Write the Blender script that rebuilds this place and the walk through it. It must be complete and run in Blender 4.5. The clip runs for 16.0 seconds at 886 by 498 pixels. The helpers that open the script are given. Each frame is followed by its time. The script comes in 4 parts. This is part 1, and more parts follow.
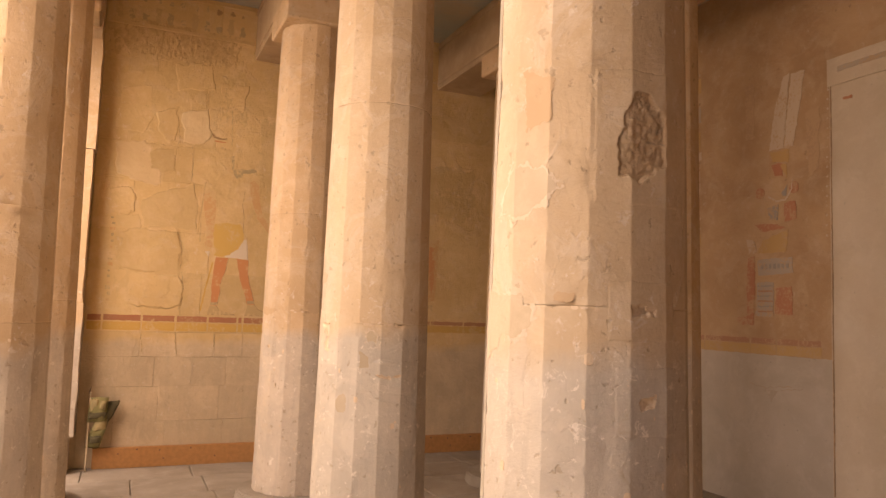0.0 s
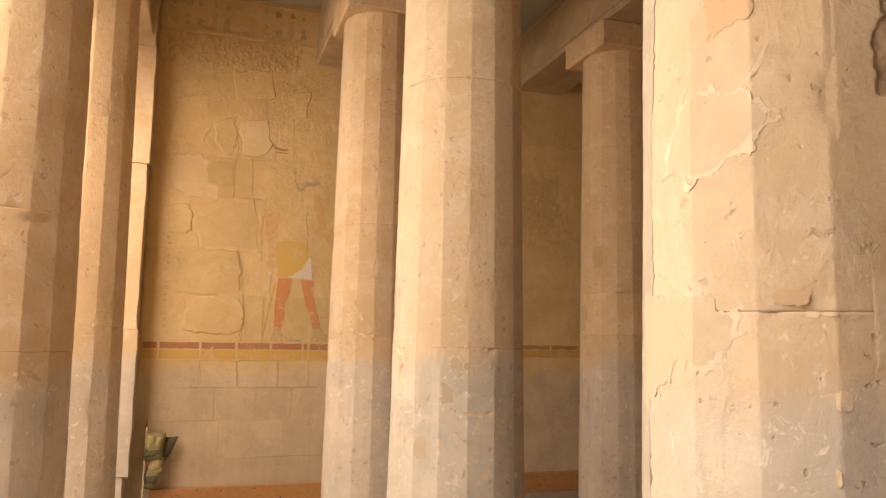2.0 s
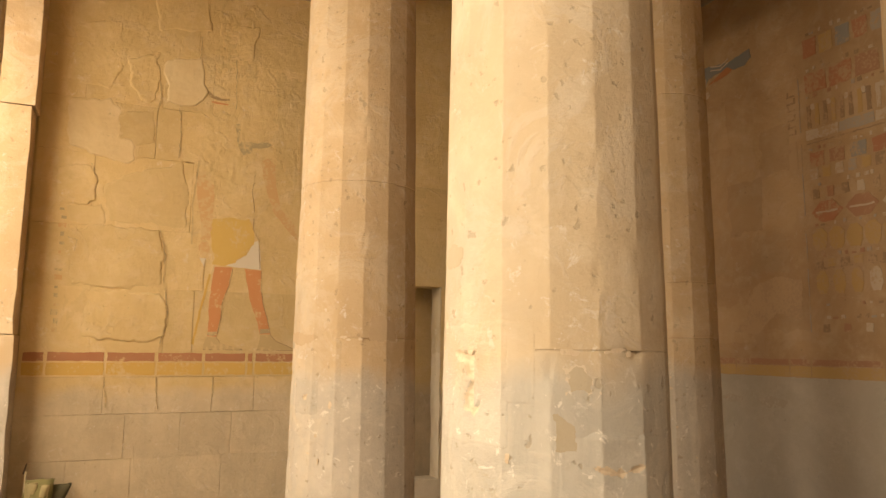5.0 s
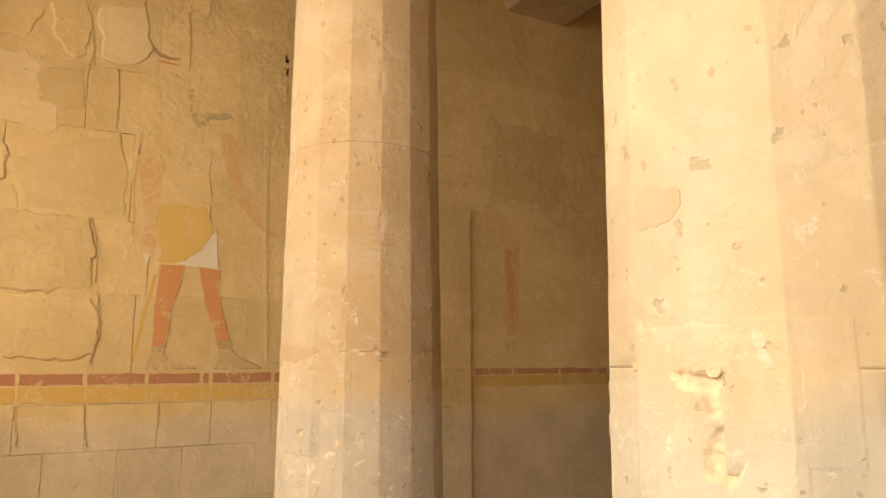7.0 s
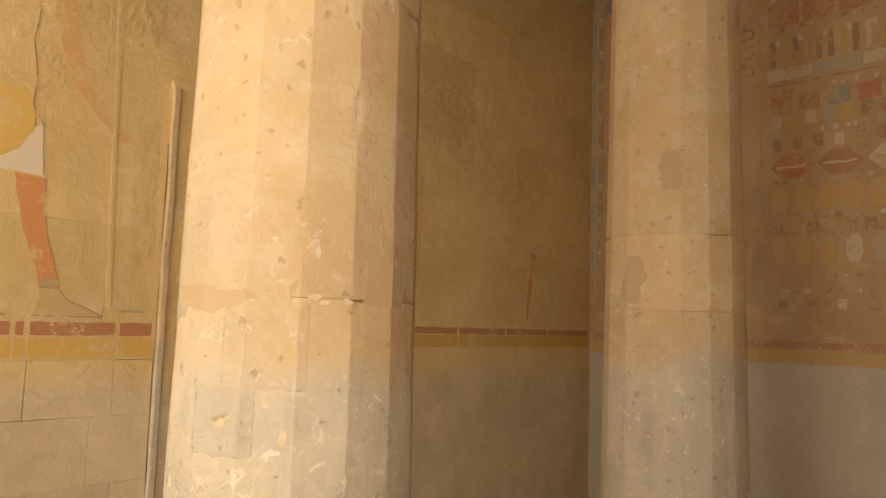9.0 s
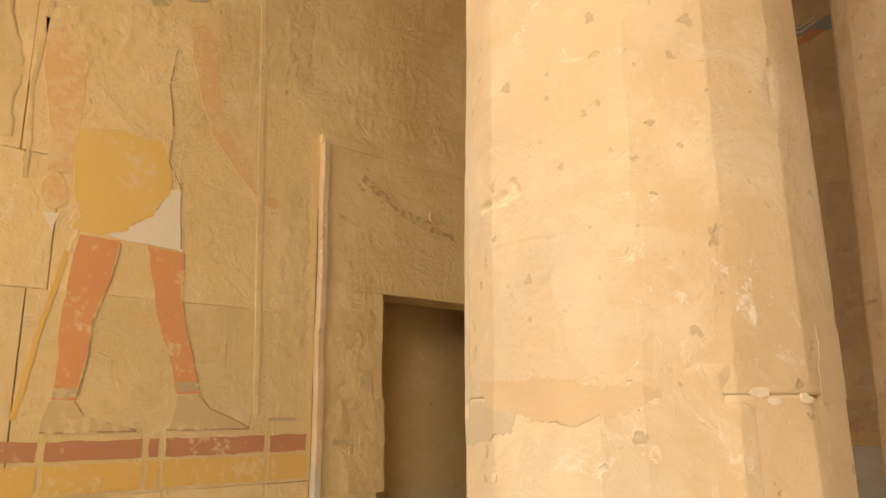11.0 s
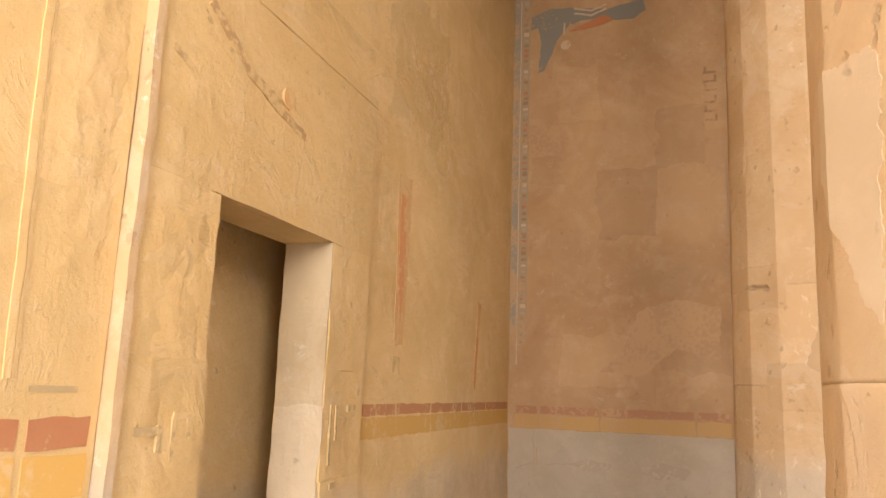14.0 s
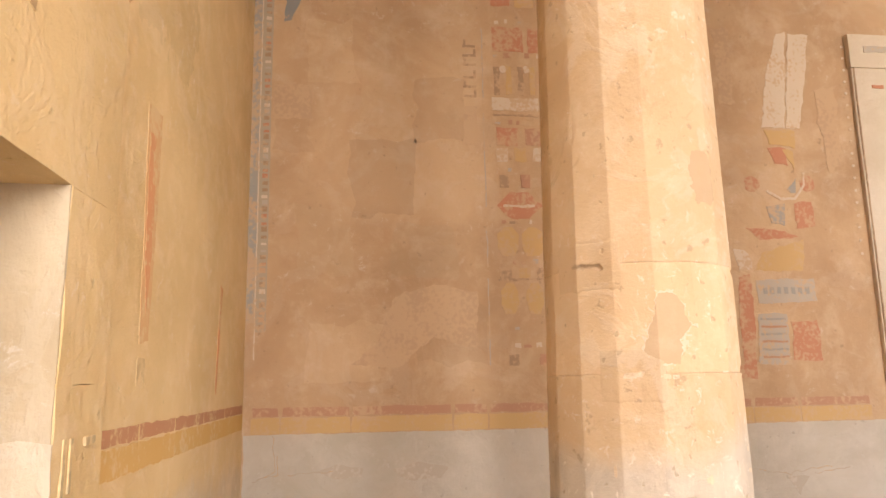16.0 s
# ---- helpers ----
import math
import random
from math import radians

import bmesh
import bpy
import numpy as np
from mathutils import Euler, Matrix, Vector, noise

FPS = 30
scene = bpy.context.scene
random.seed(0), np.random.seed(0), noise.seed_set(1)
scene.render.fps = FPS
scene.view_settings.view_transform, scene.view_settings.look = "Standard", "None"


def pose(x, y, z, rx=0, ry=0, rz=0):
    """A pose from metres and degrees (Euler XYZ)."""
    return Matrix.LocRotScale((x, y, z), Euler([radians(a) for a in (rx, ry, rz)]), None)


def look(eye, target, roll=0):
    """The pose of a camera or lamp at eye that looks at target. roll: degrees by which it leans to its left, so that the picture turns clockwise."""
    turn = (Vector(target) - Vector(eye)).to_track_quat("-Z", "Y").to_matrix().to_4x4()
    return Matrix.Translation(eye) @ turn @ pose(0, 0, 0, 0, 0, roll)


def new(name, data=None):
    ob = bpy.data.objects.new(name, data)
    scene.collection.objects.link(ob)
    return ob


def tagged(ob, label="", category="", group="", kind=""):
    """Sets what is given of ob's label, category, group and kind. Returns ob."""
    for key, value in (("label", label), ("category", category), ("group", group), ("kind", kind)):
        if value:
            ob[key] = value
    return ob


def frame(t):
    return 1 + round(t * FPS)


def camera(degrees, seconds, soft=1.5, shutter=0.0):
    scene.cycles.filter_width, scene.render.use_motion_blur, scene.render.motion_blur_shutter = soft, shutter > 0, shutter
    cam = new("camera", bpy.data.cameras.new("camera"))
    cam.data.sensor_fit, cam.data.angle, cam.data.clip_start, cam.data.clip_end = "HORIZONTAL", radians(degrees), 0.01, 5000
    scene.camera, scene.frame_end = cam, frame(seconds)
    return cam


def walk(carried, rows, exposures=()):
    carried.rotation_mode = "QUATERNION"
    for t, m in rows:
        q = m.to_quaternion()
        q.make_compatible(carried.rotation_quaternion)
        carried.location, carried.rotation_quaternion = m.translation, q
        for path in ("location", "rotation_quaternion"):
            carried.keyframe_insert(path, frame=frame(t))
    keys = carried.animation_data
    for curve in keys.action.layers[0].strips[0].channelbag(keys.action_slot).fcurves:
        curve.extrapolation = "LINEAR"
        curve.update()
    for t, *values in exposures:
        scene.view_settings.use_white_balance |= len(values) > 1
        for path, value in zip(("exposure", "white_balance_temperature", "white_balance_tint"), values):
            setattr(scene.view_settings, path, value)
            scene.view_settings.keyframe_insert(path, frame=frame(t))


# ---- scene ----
cam = camera(62.17, 16.0)
# seconds, x, y, z, yaw, pitch, roll
ROWS = [
    (0, 0.200, -0.162, 1.630, -23.55, 4.85, -1.92),
    (0.5, 0.295, 0.021, 1.616, -21.79, 8.61, -2.91),
    (1, 0.371, 0.211, 1.617, -19.20, 5.95, -2.13),
    (1.5, 0.379, 0.445, 1.618, -15.86, 8.23, -0.86),
    (2, 0.412, 0.687, 1.606, -18.03, 6.61, -1.03),
    (2.5, 0.452, 0.933, 1.612, -17.69, 7.79, -2.13),
    (3, 0.450, 1.234, 1.585, -16.97, 6.75, -2.75),
    (3.2, 0.439, 1.355, 1.581, -18.71, 7.24, -2.08),
    (5.5, 0.459, 2.699, 1.540, -24.09, 8.08, -0.52),
    (6, 0.485, 2.946, 1.549, -21.77, 10.66, 0.27),
    (6.5, 0.469, 3.219, 1.539, -26.06, 9.96, -1.18),
    (7, 0.440, 3.528, 1.552, -29.26, 8.70, 0.09),
    (7.5, 0.440, 3.801, 1.519, -33.60, 8.32, -4.21),
    (8, 0.452, 4.081, 1.536, -35.91, 8.35, -3.16),
    (8.5, 0.461, 4.378, 1.546, -43.76, 7.36, -4.20),
    (9, 0.474, 4.654, 1.543, -44.42, 5.59, -1.80),
    (9.5, 0.472, 4.921, 1.544, -42.56, 8.15, -0.73),
    (10, 0.472, 5.170, 1.549, -41.18, 7.62, -1.59),
    (10.2, 0.466, 5.278, 1.555, -38.58, 10.21, -0.29),
    (12.5, 0.486, 6.416, 1.575, -52.13, 14.50, -1.19),
    (13, 0.546, 6.618, 1.572, -57.10, 15.97, -1.06),
    (13.5, 0.634, 6.816, 1.569, -63.22, 12.65, -0.57),
    (14, 0.724, 7.039, 1.568, -71.43, 10.81, -2.01),
    (14.5, 0.855, 7.226, 1.561, -79.29, 7.60, -1.29),
    (15, 1.026, 7.360, 1.561, -87.35, 9.86, -1.46),
    (15.5, 1.173, 7.468, 1.574, -91.20, 8.77, -1.25),
    (16, 1.318, 7.584, 1.611, -96.38, 10.26, 1.00),
]
# seconds, stops, kelvin, tint
EXPOSURES = ((0, 0.36, 7200, 30), (2.5, 0.42, 6850, 16), (5.5, 0.44, 7050, 9), (9.5, 0.56, 6700, 6), (10.2, 0.58, 6650, 6), (12.5, 0.68, 6550, 8), (13.5, 1.22, 6100, 10), (14, 1.68, 5950, 13), (15, 2.15, 5600, 12), (16, 2.12, 5500, 13))
walk(cam, [(t, pose(x, y, z, 90 + pitch, roll, yaw)) for t, x, y, z, yaw, pitch, roll in ROWS], EXPOSURES)

# ---------------------------------------------------------------- light
SUN_ELEV, SUN_AZ = 64.0, 60.0
world = bpy.data.worlds.new("sky")
scene.world = world
world.use_nodes = True
wn = world.node_tree
sky = wn.nodes.new("ShaderNodeTexSky")
sky.sky_type = "NISHITA"
sky.sun_disc = False
sky.sun_elevation, sky.sun_rotation = radians(SUN_ELEV), radians(SUN_AZ)
wn.links.new(sky.outputs[0], wn.nodes["Background"].inputs[0])
wn.nodes["Background"].inputs[1].default_value = 0.1
sun_data = bpy.data.lights.new("sun", "SUN")
sun_data.energy, sun_data.angle, sun_data.color = 4.2, radians(0.5), (1.0, 0.93, 0.82)
sun = new("sun", sun_data)
az = radians(SUN_AZ)
sun.matrix_world = look((0, 0, 0), (-math.sin(az) * math.cos(radians(SUN_ELEV)), -math.cos(az) * math.cos(radians(SUN_ELEV)), -math.sin(radians(SUN_ELEV))))
opening = bpy.data.lights.new("sky_through_the_colonnade", "AREA")
opening.shape, opening.size, opening.size_y = "RECTANGLE", 7.4, 2.6
opening.energy, opening.color = 540.0, (1.0, 0.84, 0.63)
new("sky_through_the_colonnade", opening).matrix_world = look((-2.2, 4.3, 3.5), (-1.8, 4.3, 2.583))


# ---------------------------------------------------------------- materials
def stone(name, base, dark, light, grey=None, line=1.5, rough=0.9, bump=0.25, scale=1.0, grain=70.0, flecks=0.0, sky_side=None):
    """Weathered limestone or plaster: blotches, dust, pits and fine grain; grey: the paler colour under the height
    line. One side can carry cool skylight in its colour.
    """
    m = bpy.data.materials.new(name)
    m.use_nodes = True
    n, l = m.node_tree.nodes, m.node_tree.links
    b = n["Principled BSDF"]
    b.inputs["Roughness"].default_value = rough
    b.inputs["Specular IOR Level"].default_value = 0.2
    geo = n.new("ShaderNodeNewGeometry")
    info = n.new("ShaderNodeObjectInfo")

    def noise_of(size, detail, rough_=0.6, shift=0.0):
        t = n.new("ShaderNodeTexNoise")
        t.inputs["Scale"].default_value, t.inputs["Detail"].default_value, t.inputs["Roughness"].default_value = size, detail, rough_
        t.inputs["Distortion"].default_value = shift
        l.new(geo.outputs["Position"], t.inputs["Vector"])
        return t.outputs["Fac"]

    def ramp(value, a, c):
        r = n.new("ShaderNodeMapRange")
        r.inputs[1].default_value, r.inputs[2].default_value = a, c
        l.new(value, r.inputs[0])
        return r.outputs[0]

    def mix(fac, a, c):
        x = n.new("ShaderNodeMix")
        x.data_type = "RGBA"
        if isinstance(fac, float):
            x.inputs[0].default_value = fac
        else:
            l.new(fac, x.inputs[0])
        for i, v in ((6, a), (7, c)):
            if isinstance(v, tuple):
                x.inputs[i].default_value = (*v, 1)
            else:
                l.new(v, x.inputs[i])
        return x.outputs[2]

    def times(a, k):
        x = n.new("ShaderNodeMath")
        x.operation = "MULTIPLY"
        l.new(a, x.inputs[0])
        if isinstance(k, float):
            x.inputs[1].default_value = k
        else:
            l.new(k, x.inputs[1])
        return x.outputs[0]

    col = mix(ramp(noise_of(1.3 * scale, 6, 0.62, 0.6), 0.36, 0.66), base, dark)
    col = mix(times(ramp(noise_of(4.5 * scale, 8, 0.7, 0.3), 0.5, 0.72), 0.6), col, light)
    if grey:
        sep = n.new("ShaderNodeSeparateXYZ")
        l.new(geo.outputs["Position"], sep.inputs[0])
        wob = n.new("ShaderNodeMath")
        wob.operation = "MULTIPLY_ADD"
        l.new(noise_of(2.2, 5), wob.inputs[0])
        wob.inputs[1].default_value = 0.35
        l.new(sep.outputs["Z"], wob.inputs[2])
        low = ramp(wob.outputs[0], line + 0.22, line + 0.1)
        streak_map = n.new("ShaderNodeVectorMath")
        streak_map.operation = "MULTIPLY"
        streak_map.inputs[1].default_value = (11.0, 11.0, 1.2)
        l.new(geo.outputs["Position"], streak_map.inputs[0])
        streak = n.new("ShaderNodeTexNoise")
        streak.inputs["Scale"].default_value, streak.inputs["Detail"].default_value, streak.inputs["Roughness"].default_value = 1.0, 6, 0.65
        l.new(streak_map.outputs[0], streak.inputs["Vector"])
        run = times(ramp(streak.outputs["Fac"], 0.5, 0.68), 0.5 if flecks > 0.5 else 0.3)
        chalk = times(ramp(noise_of(19.0, 5, 0.7, 0.8), 0.61, 0.65), 0.75 if flecks > 0.5 else 0.25)
        col = mix(times(low, 0.9), col, mix(ramp(noise_of(3.0, 7, 0.7), 0.35, 0.65), grey, tuple(c * 0.78 for c in grey)))
        col = mix(times(low, run), col, tuple(c * 0.66 for c in grey))
        col = mix(times(low, chalk), col, (0.78, 0.71, 0.61))
    if flecks:
        spots = times(ramp(noise_of(15.0, 6, 0.75, 0.5), 0.58, 0.66), ramp(noise_of(2.6, 4, 0.6), 0.42, 0.6))
        col = mix(times(spots, flecks), col, tuple(0.6 * c + 0.31 for c in light))
        smear = ramp(noise_of(3.3 * scale, 9, 0.66, 1.2), 0.525, 0.585)
        col = mix(times(smear, flecks * 0.36), col, tuple(0.75 * c + 0.14 for c in light))
        veins = times(ramp(noise_of(7.0, 7, 0.72, 2.0), 0.56, 0.68), ramp(noise_of(1.9, 3), 0.45, 0.6))
        col = mix(times(veins, flecks * 0.55), col, tuple(c * 0.74 for c in dark))
    # cool skylight put into the colour: greys the side turned to the open front
    if sky_side:
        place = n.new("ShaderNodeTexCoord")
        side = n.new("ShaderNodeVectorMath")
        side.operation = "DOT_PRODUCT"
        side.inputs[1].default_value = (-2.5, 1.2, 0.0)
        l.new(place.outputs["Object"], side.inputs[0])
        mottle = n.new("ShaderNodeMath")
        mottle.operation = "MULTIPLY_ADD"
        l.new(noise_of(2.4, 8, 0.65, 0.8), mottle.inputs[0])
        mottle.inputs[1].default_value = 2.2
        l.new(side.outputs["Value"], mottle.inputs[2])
        tones = mix(ramp(noise_of(3.4, 8, 0.7, 0.9), 0.46, 0.6), sky_side, tuple(0.86 * c for c in light))
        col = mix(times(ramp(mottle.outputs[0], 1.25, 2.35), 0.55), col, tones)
    tint = n.new("ShaderNodeHueSaturation")
    tone = n.new("ShaderNodeMapRange")
    tone.inputs[3].default_value, tone.inputs[4].default_value = 0.93, 1.06
    l.new(info.outputs["Random"], tone.inputs[0])
    l.new(tone.outputs[0], tint.inputs["Value"])
    l.new(col, tint.inputs["Color"])
    pits = ramp(noise_of(24.0, 4, 0.5), 0.645 if flecks > 0.5 else 0.68, 0.69 if flecks > 0.5 else 0.76)
    col = mix(times(pits, 0.5), tint.outputs[0], tuple(c * 0.55 for c in base))
    l.new(col, b.inputs["Base Color"])
    height = n.new("ShaderNodeMath")
    height.operation = "ADD"
    if flecks:
        step = n.new("ShaderNodeMath")
        step.operation = "MULTIPLY_ADD"
        l.new(smear, step.inputs[0])
        step.inputs[1].default_value = 0.16
        l.new(noise_of(9.0, 9, 0.72), step.inputs[2])
        l.new(step.outputs[0], height.inputs[0])
    else:
        l.new(noise_of(9.0, 9, 0.72), height.inputs[0])
    l.new(times(noise_of(grain, 4, 0.6), 0.14), height.inputs[1])
    hollow = n.new("ShaderNodeMath")
    hollow.operation = "SUBTRACT"
    l.new(height.outputs[0], hollow.inputs[0])
    l.new(times(pits, 0.3), hollow.inputs[1])
    bp = n.new("ShaderNodeBump")
    bp.inputs["Strength"].default_value, bp.inputs["Distance"].default_value = bump, 0.02
    l.new(hollow.outputs[0], bp.inputs["Height"])
    l.new(bp.outputs[0], b.inputs["Normal"])
    return m


SAND = stone("column_stone", (0.61, 0.45, 0.28), (0.52, 0.365, 0.21), (0.7, 0.57, 0.4), (0.61, 0.53, 0.43), 1.4, bump=0.45, flecks=0.75)
# the next two stones have skylight coloured in on one side
SANDPALE = stone("pale_column_stone", (0.62, 0.485, 0.325), (0.53, 0.4, 0.255), (0.72, 0.61, 0.46), (0.56, 0.51, 0.43), 1.5, bump=0.45, flecks=0.8, sky_side=(0.47, 0.405, 0.315))
SANDSKY = stone("sky_tinted_column_stone", (0.61, 0.45, 0.28), (0.52, 0.365, 0.21), (0.7, 0.57, 0.4), (0.61, 0.53, 0.43), 1.4, bump=0.45, flecks=0.75, sky_side=(0.47, 0.415, 0.335))
PLASTER = stone("wall_plaster", (0.69, 0.51, 0.26), (0.6, 0.43, 0.205), (0.76, 0.59, 0.35), (0.67, 0.54, 0.37), 1.2, bump=0.6, flecks=0.4)
BACKSTONE = stone("back_wall_plaster", (0.54, 0.37, 0.215), (0.43, 0.28, 0.155), (0.61, 0.45, 0.295), bump=0.5, flecks=0.35)
BACKLIGHT = stone("back_wall_light_plaster", (0.56, 0.388, 0.23), (0.46, 0.31, 0.175), (0.62, 0.46, 0.3), bump=0.4, flecks=0.3)
BACKDIM = stone("back_wall_dark_plaster", (0.515, 0.352, 0.205), (0.42, 0.275, 0.153), (0.575, 0.42, 0.272), bump=0.4, flecks=0.25)
DADO = stone("pale_grey_plaster", (0.56, 0.49, 0.4), (0.47, 0.41, 0.32), (0.63, 0.56, 0.47), bump=0.3, flecks=0.3)
PALE = stone("pale_repair_plaster", (0.64, 0.54, 0.41), (0.57, 0.47, 0.34), (0.7, 0.61, 0.48), bump=0.3, flecks=0.3)
MORTAR = stone("repair_mortar", (0.535, 0.39, 0.245), (0.48, 0.345, 0.21), (0.58, 0.43, 0.28), bump=0.2, flecks=0.1)
ROUGH = stone("broken_stone", (0.56, 0.415, 0.265), (0.46, 0.33, 0.2), (0.68, 0.54, 0.38), bump=1.0, scale=6.0)
CHISELLED = stone("chiselled_plaster", (0.6, 0.43, 0.22), (0.5, 0.35, 0.17), (0.7, 0.54, 0.32), bump=1.0, scale=5.0)
SOFTFILL = stone("soft_repair_plaster", (0.635, 0.47, 0.24), (0.58, 0.42, 0.205), (0.69, 0.52, 0.29), bump=0.3, flecks=0.2)
FILL = stone("wall_repair_plaster", (0.575, 0.415, 0.2), (0.53, 0.38, 0.18), (0.62, 0.46, 0.25), bump=0.2, flecks=0.2)
GREYSIDE = stone("grey_column_side", (0.41, 0.365, 0.285), (0.36, 0.315, 0.24), (0.5, 0.45, 0.36), bump=0.3, flecks=0.5)
GREYMORTAR = stone("grey_mortar", (0.49, 0.4, 0.285), (0.43, 0.35, 0.24), (0.55, 0.455, 0.33), bump=0.25, scale=2.0, flecks=0.1)
REVEAL = stone("reveal_plaster", (0.54, 0.44, 0.3), (0.46, 0.36, 0.23), (0.6, 0.51, 0.38), bump=0.4, flecks=0.4)
REVEALLOW = stone("pale_reveal_plaster", (0.6, 0.5, 0.365), (0.53, 0.43, 0.3), (0.66, 0.57, 0.44), bump=0.5, flecks=0.5)
CHIP = stone("fresh_chipped_stone", (0.68, 0.55, 0.39), (0.6, 0.46, 0.31), (0.76, 0.65, 0.5), bump=0.6, scale=4.0)
DULLPALE = stone("pale_wall_patch", (0.68, 0.53, 0.31), (0.63, 0.47, 0.26), (0.73, 0.59, 0.37), bump=0.3)
FLOORSTONE = stone("floor_stone", (0.36, 0.31, 0.25), (0.27, 0.23, 0.18), (0.44, 0.39, 0.32), bump=0.5)
SANDGROUND = stone("terrace_sand", (0.6, 0.5, 0.37), (0.52, 0.43, 0.31), (0.66, 0.57, 0.44))
CEILPAINT = stone("ceiling_blue_paint", (0.33, 0.36, 0.33), (0.42, 0.36, 0.26), (0.38, 0.41, 0.38))
BEAM = stone("beam_stone", (0.5, 0.38, 0.24), (0.38, 0.28, 0.18), (0.58, 0.46, 0.31))


def pigment(name, colour, under, wear=0.55):
    """Old paint, worn through to the plaster under it in flecks and patches."""
    m = bpy.data.materials.new(name)
    m.use_nodes = True
    n, l = m.node_tree.nodes, m.node_tree.links
    b = n["Principled BSDF"]
    b.inputs["Roughness"].default_value = 0.9
    b.inputs["Specular IOR Level"].default_value = 0.15
    geo = n.new("ShaderNodeNewGeometry")
    big, small, grain = (n.new("ShaderNodeTexNoise") for _ in range(3))
    for t, size, detail in ((big, 5.0, 5), (small, 42.0, 4), (grain, 90.0, 3)):
        t.inputs["Scale"].default_value, t.inputs["Detail"].default_value = size, detail
        l.new(geo.outputs["Position"], t.inputs["Vector"])
    add = n.new("ShaderNodeMath")
    add.operation = "ADD"
    l.new(big.outputs["Fac"], add.inputs[0])
    l.new(small.outputs["Fac"], add.inputs[1])
    worn = n.new("ShaderNodeMapRange")
    worn.inputs[1].default_value, worn.inputs[2].default_value = 1.45 - wear * 0.6, 1.62 - wear * 0.6
    worn.inputs[4].default_value = 0.85
    l.new(add.outputs[0], worn.inputs[0])
    tone = n.new("ShaderNodeMix")
    tone.data_type = "RGBA"
    tone.inputs[6].default_value = (*colour, 1)
    tone.inputs[7].default_value = (*(0.7 * c + 0.3 * u for c, u in zip(colour, under)), 1)
    l.new(big.outputs["Fac"], tone.inputs[0])
    mix = n.new("ShaderNodeMix")
    mix.data_type = "RGBA"
    l.new(worn.outputs[0], mix.inputs[0])
    l.new(tone.outputs[2], mix.inputs[6])
    mix.inputs[7].default_value = (*under, 1)
    l.new(mix.outputs[2], b.inputs["Base Color"])
    bp = n.new("ShaderNodeBump")
    bp.inputs["Strength"].default_value, bp.inputs["Distance"].default_value = 0.09, 0.01
    l.new(grain.outputs["Fac"], bp.inputs["Height"])
    l.new(bp.outputs[0], b.inputs["Normal"])
    return m


GROUND_N, GROUND_B = (0.66, 0.49, 0.26), (0.54, 0.37, 0.22)
RED = pigment("red_ochre_paint", (0.4, 0.16, 0.085), GROUND_N, 0.5)
OLDRED = pigment("faded_red_paint", (0.45, 0.21, 0.11), GROUND_N, 0.6)
MIDORANGE = pigment("old_orange_paint", (0.62, 0.3, 0.135), GROUND_N, 0.78)
OLDYELLOW = pigment("faded_yellow_paint", (0.61, 0.375, 0.11), GROUND_N, 0.6)
YELLOW = pigment("yellow_ochre_paint", (0.62, 0.385, 0.1), GROUND_N, 0.62)
KILT = pigment("kilt_yellow_paint", (0.655, 0.435, 0.125), GROUND_N, 0.55)
SKIN = pigment("orange_red_paint", (0.6, 0.25, 0.105), GROUND_N, 0.62)
FAINT = pigment("faded_orange_paint", (0.63, 0.38, 0.18), GROUND_N, 0.82)
TAN = pigment("faded_tan_paint", (0.53, 0.385, 0.2), GROUND_N, 0.7)
WHITE = pigment("white_paint", (0.7, 0.62, 0.5), GROUND_N, 0.35)
LINE_DARK = pigment("dark_outline_paint", (0.33, 0.21, 0.11), GROUND_N, 0.8)
SMUDGE = pigment("grey_smudge", (0.42, 0.33, 0.19), GROUND_N, 0.8)
B_RED = pigment("back_red_paint", (0.48, 0.21, 0.12), GROUND_B, 0.8)
B_DULL = pigment("back_dull_red_paint", (0.43, 0.23, 0.14), GROUND_B, 0.7)
B_YELLOW = pigment("back_yellow_paint", (0.55, 0.36, 0.15), GROUND_B, 0.75)
B_BLUE = pigment("back_blue_paint", (0.32, 0.31, 0.28), GROUND_B, 0.82)
B_GREYBLUE = pigment("back_grey_blue_paint", (0.44, 0.38, 0.31), GROUND_B, 0.8)
B_WHITE = pigment("back_white_paint", (0.62, 0.51, 0.38), GROUND_B, 0.74)
B_DARK = pigment("back_brown_paint", (0.34, 0.23, 0.14), GROUND_B, 0.8)
B_STRIP = pigment("back_grey_green_paint", (0.4, 0.34, 0.25), GROUND_B, 0.6)
B_WING = pigment("wing_blue_paint", (0.22, 0.24, 0.24), GROUND_B, 0.5)
B_ORANGE = pigment("wing_red_paint", (0.5, 0.19, 0.09), GROUND_B, 0.5)
D_STAIN = pigment("dado_stain", (0.46, 0.385, 0.3), (0.56, 0.49, 0.4), 0.7)
SCAR = pigment("brown_scar", (0.4, 0.27, 0.14), GROUND_N, 0.85)
B_STAIN = pigment("brown_stain", (0.47, 0.32, 0.195), GROUND_B, 1.0)


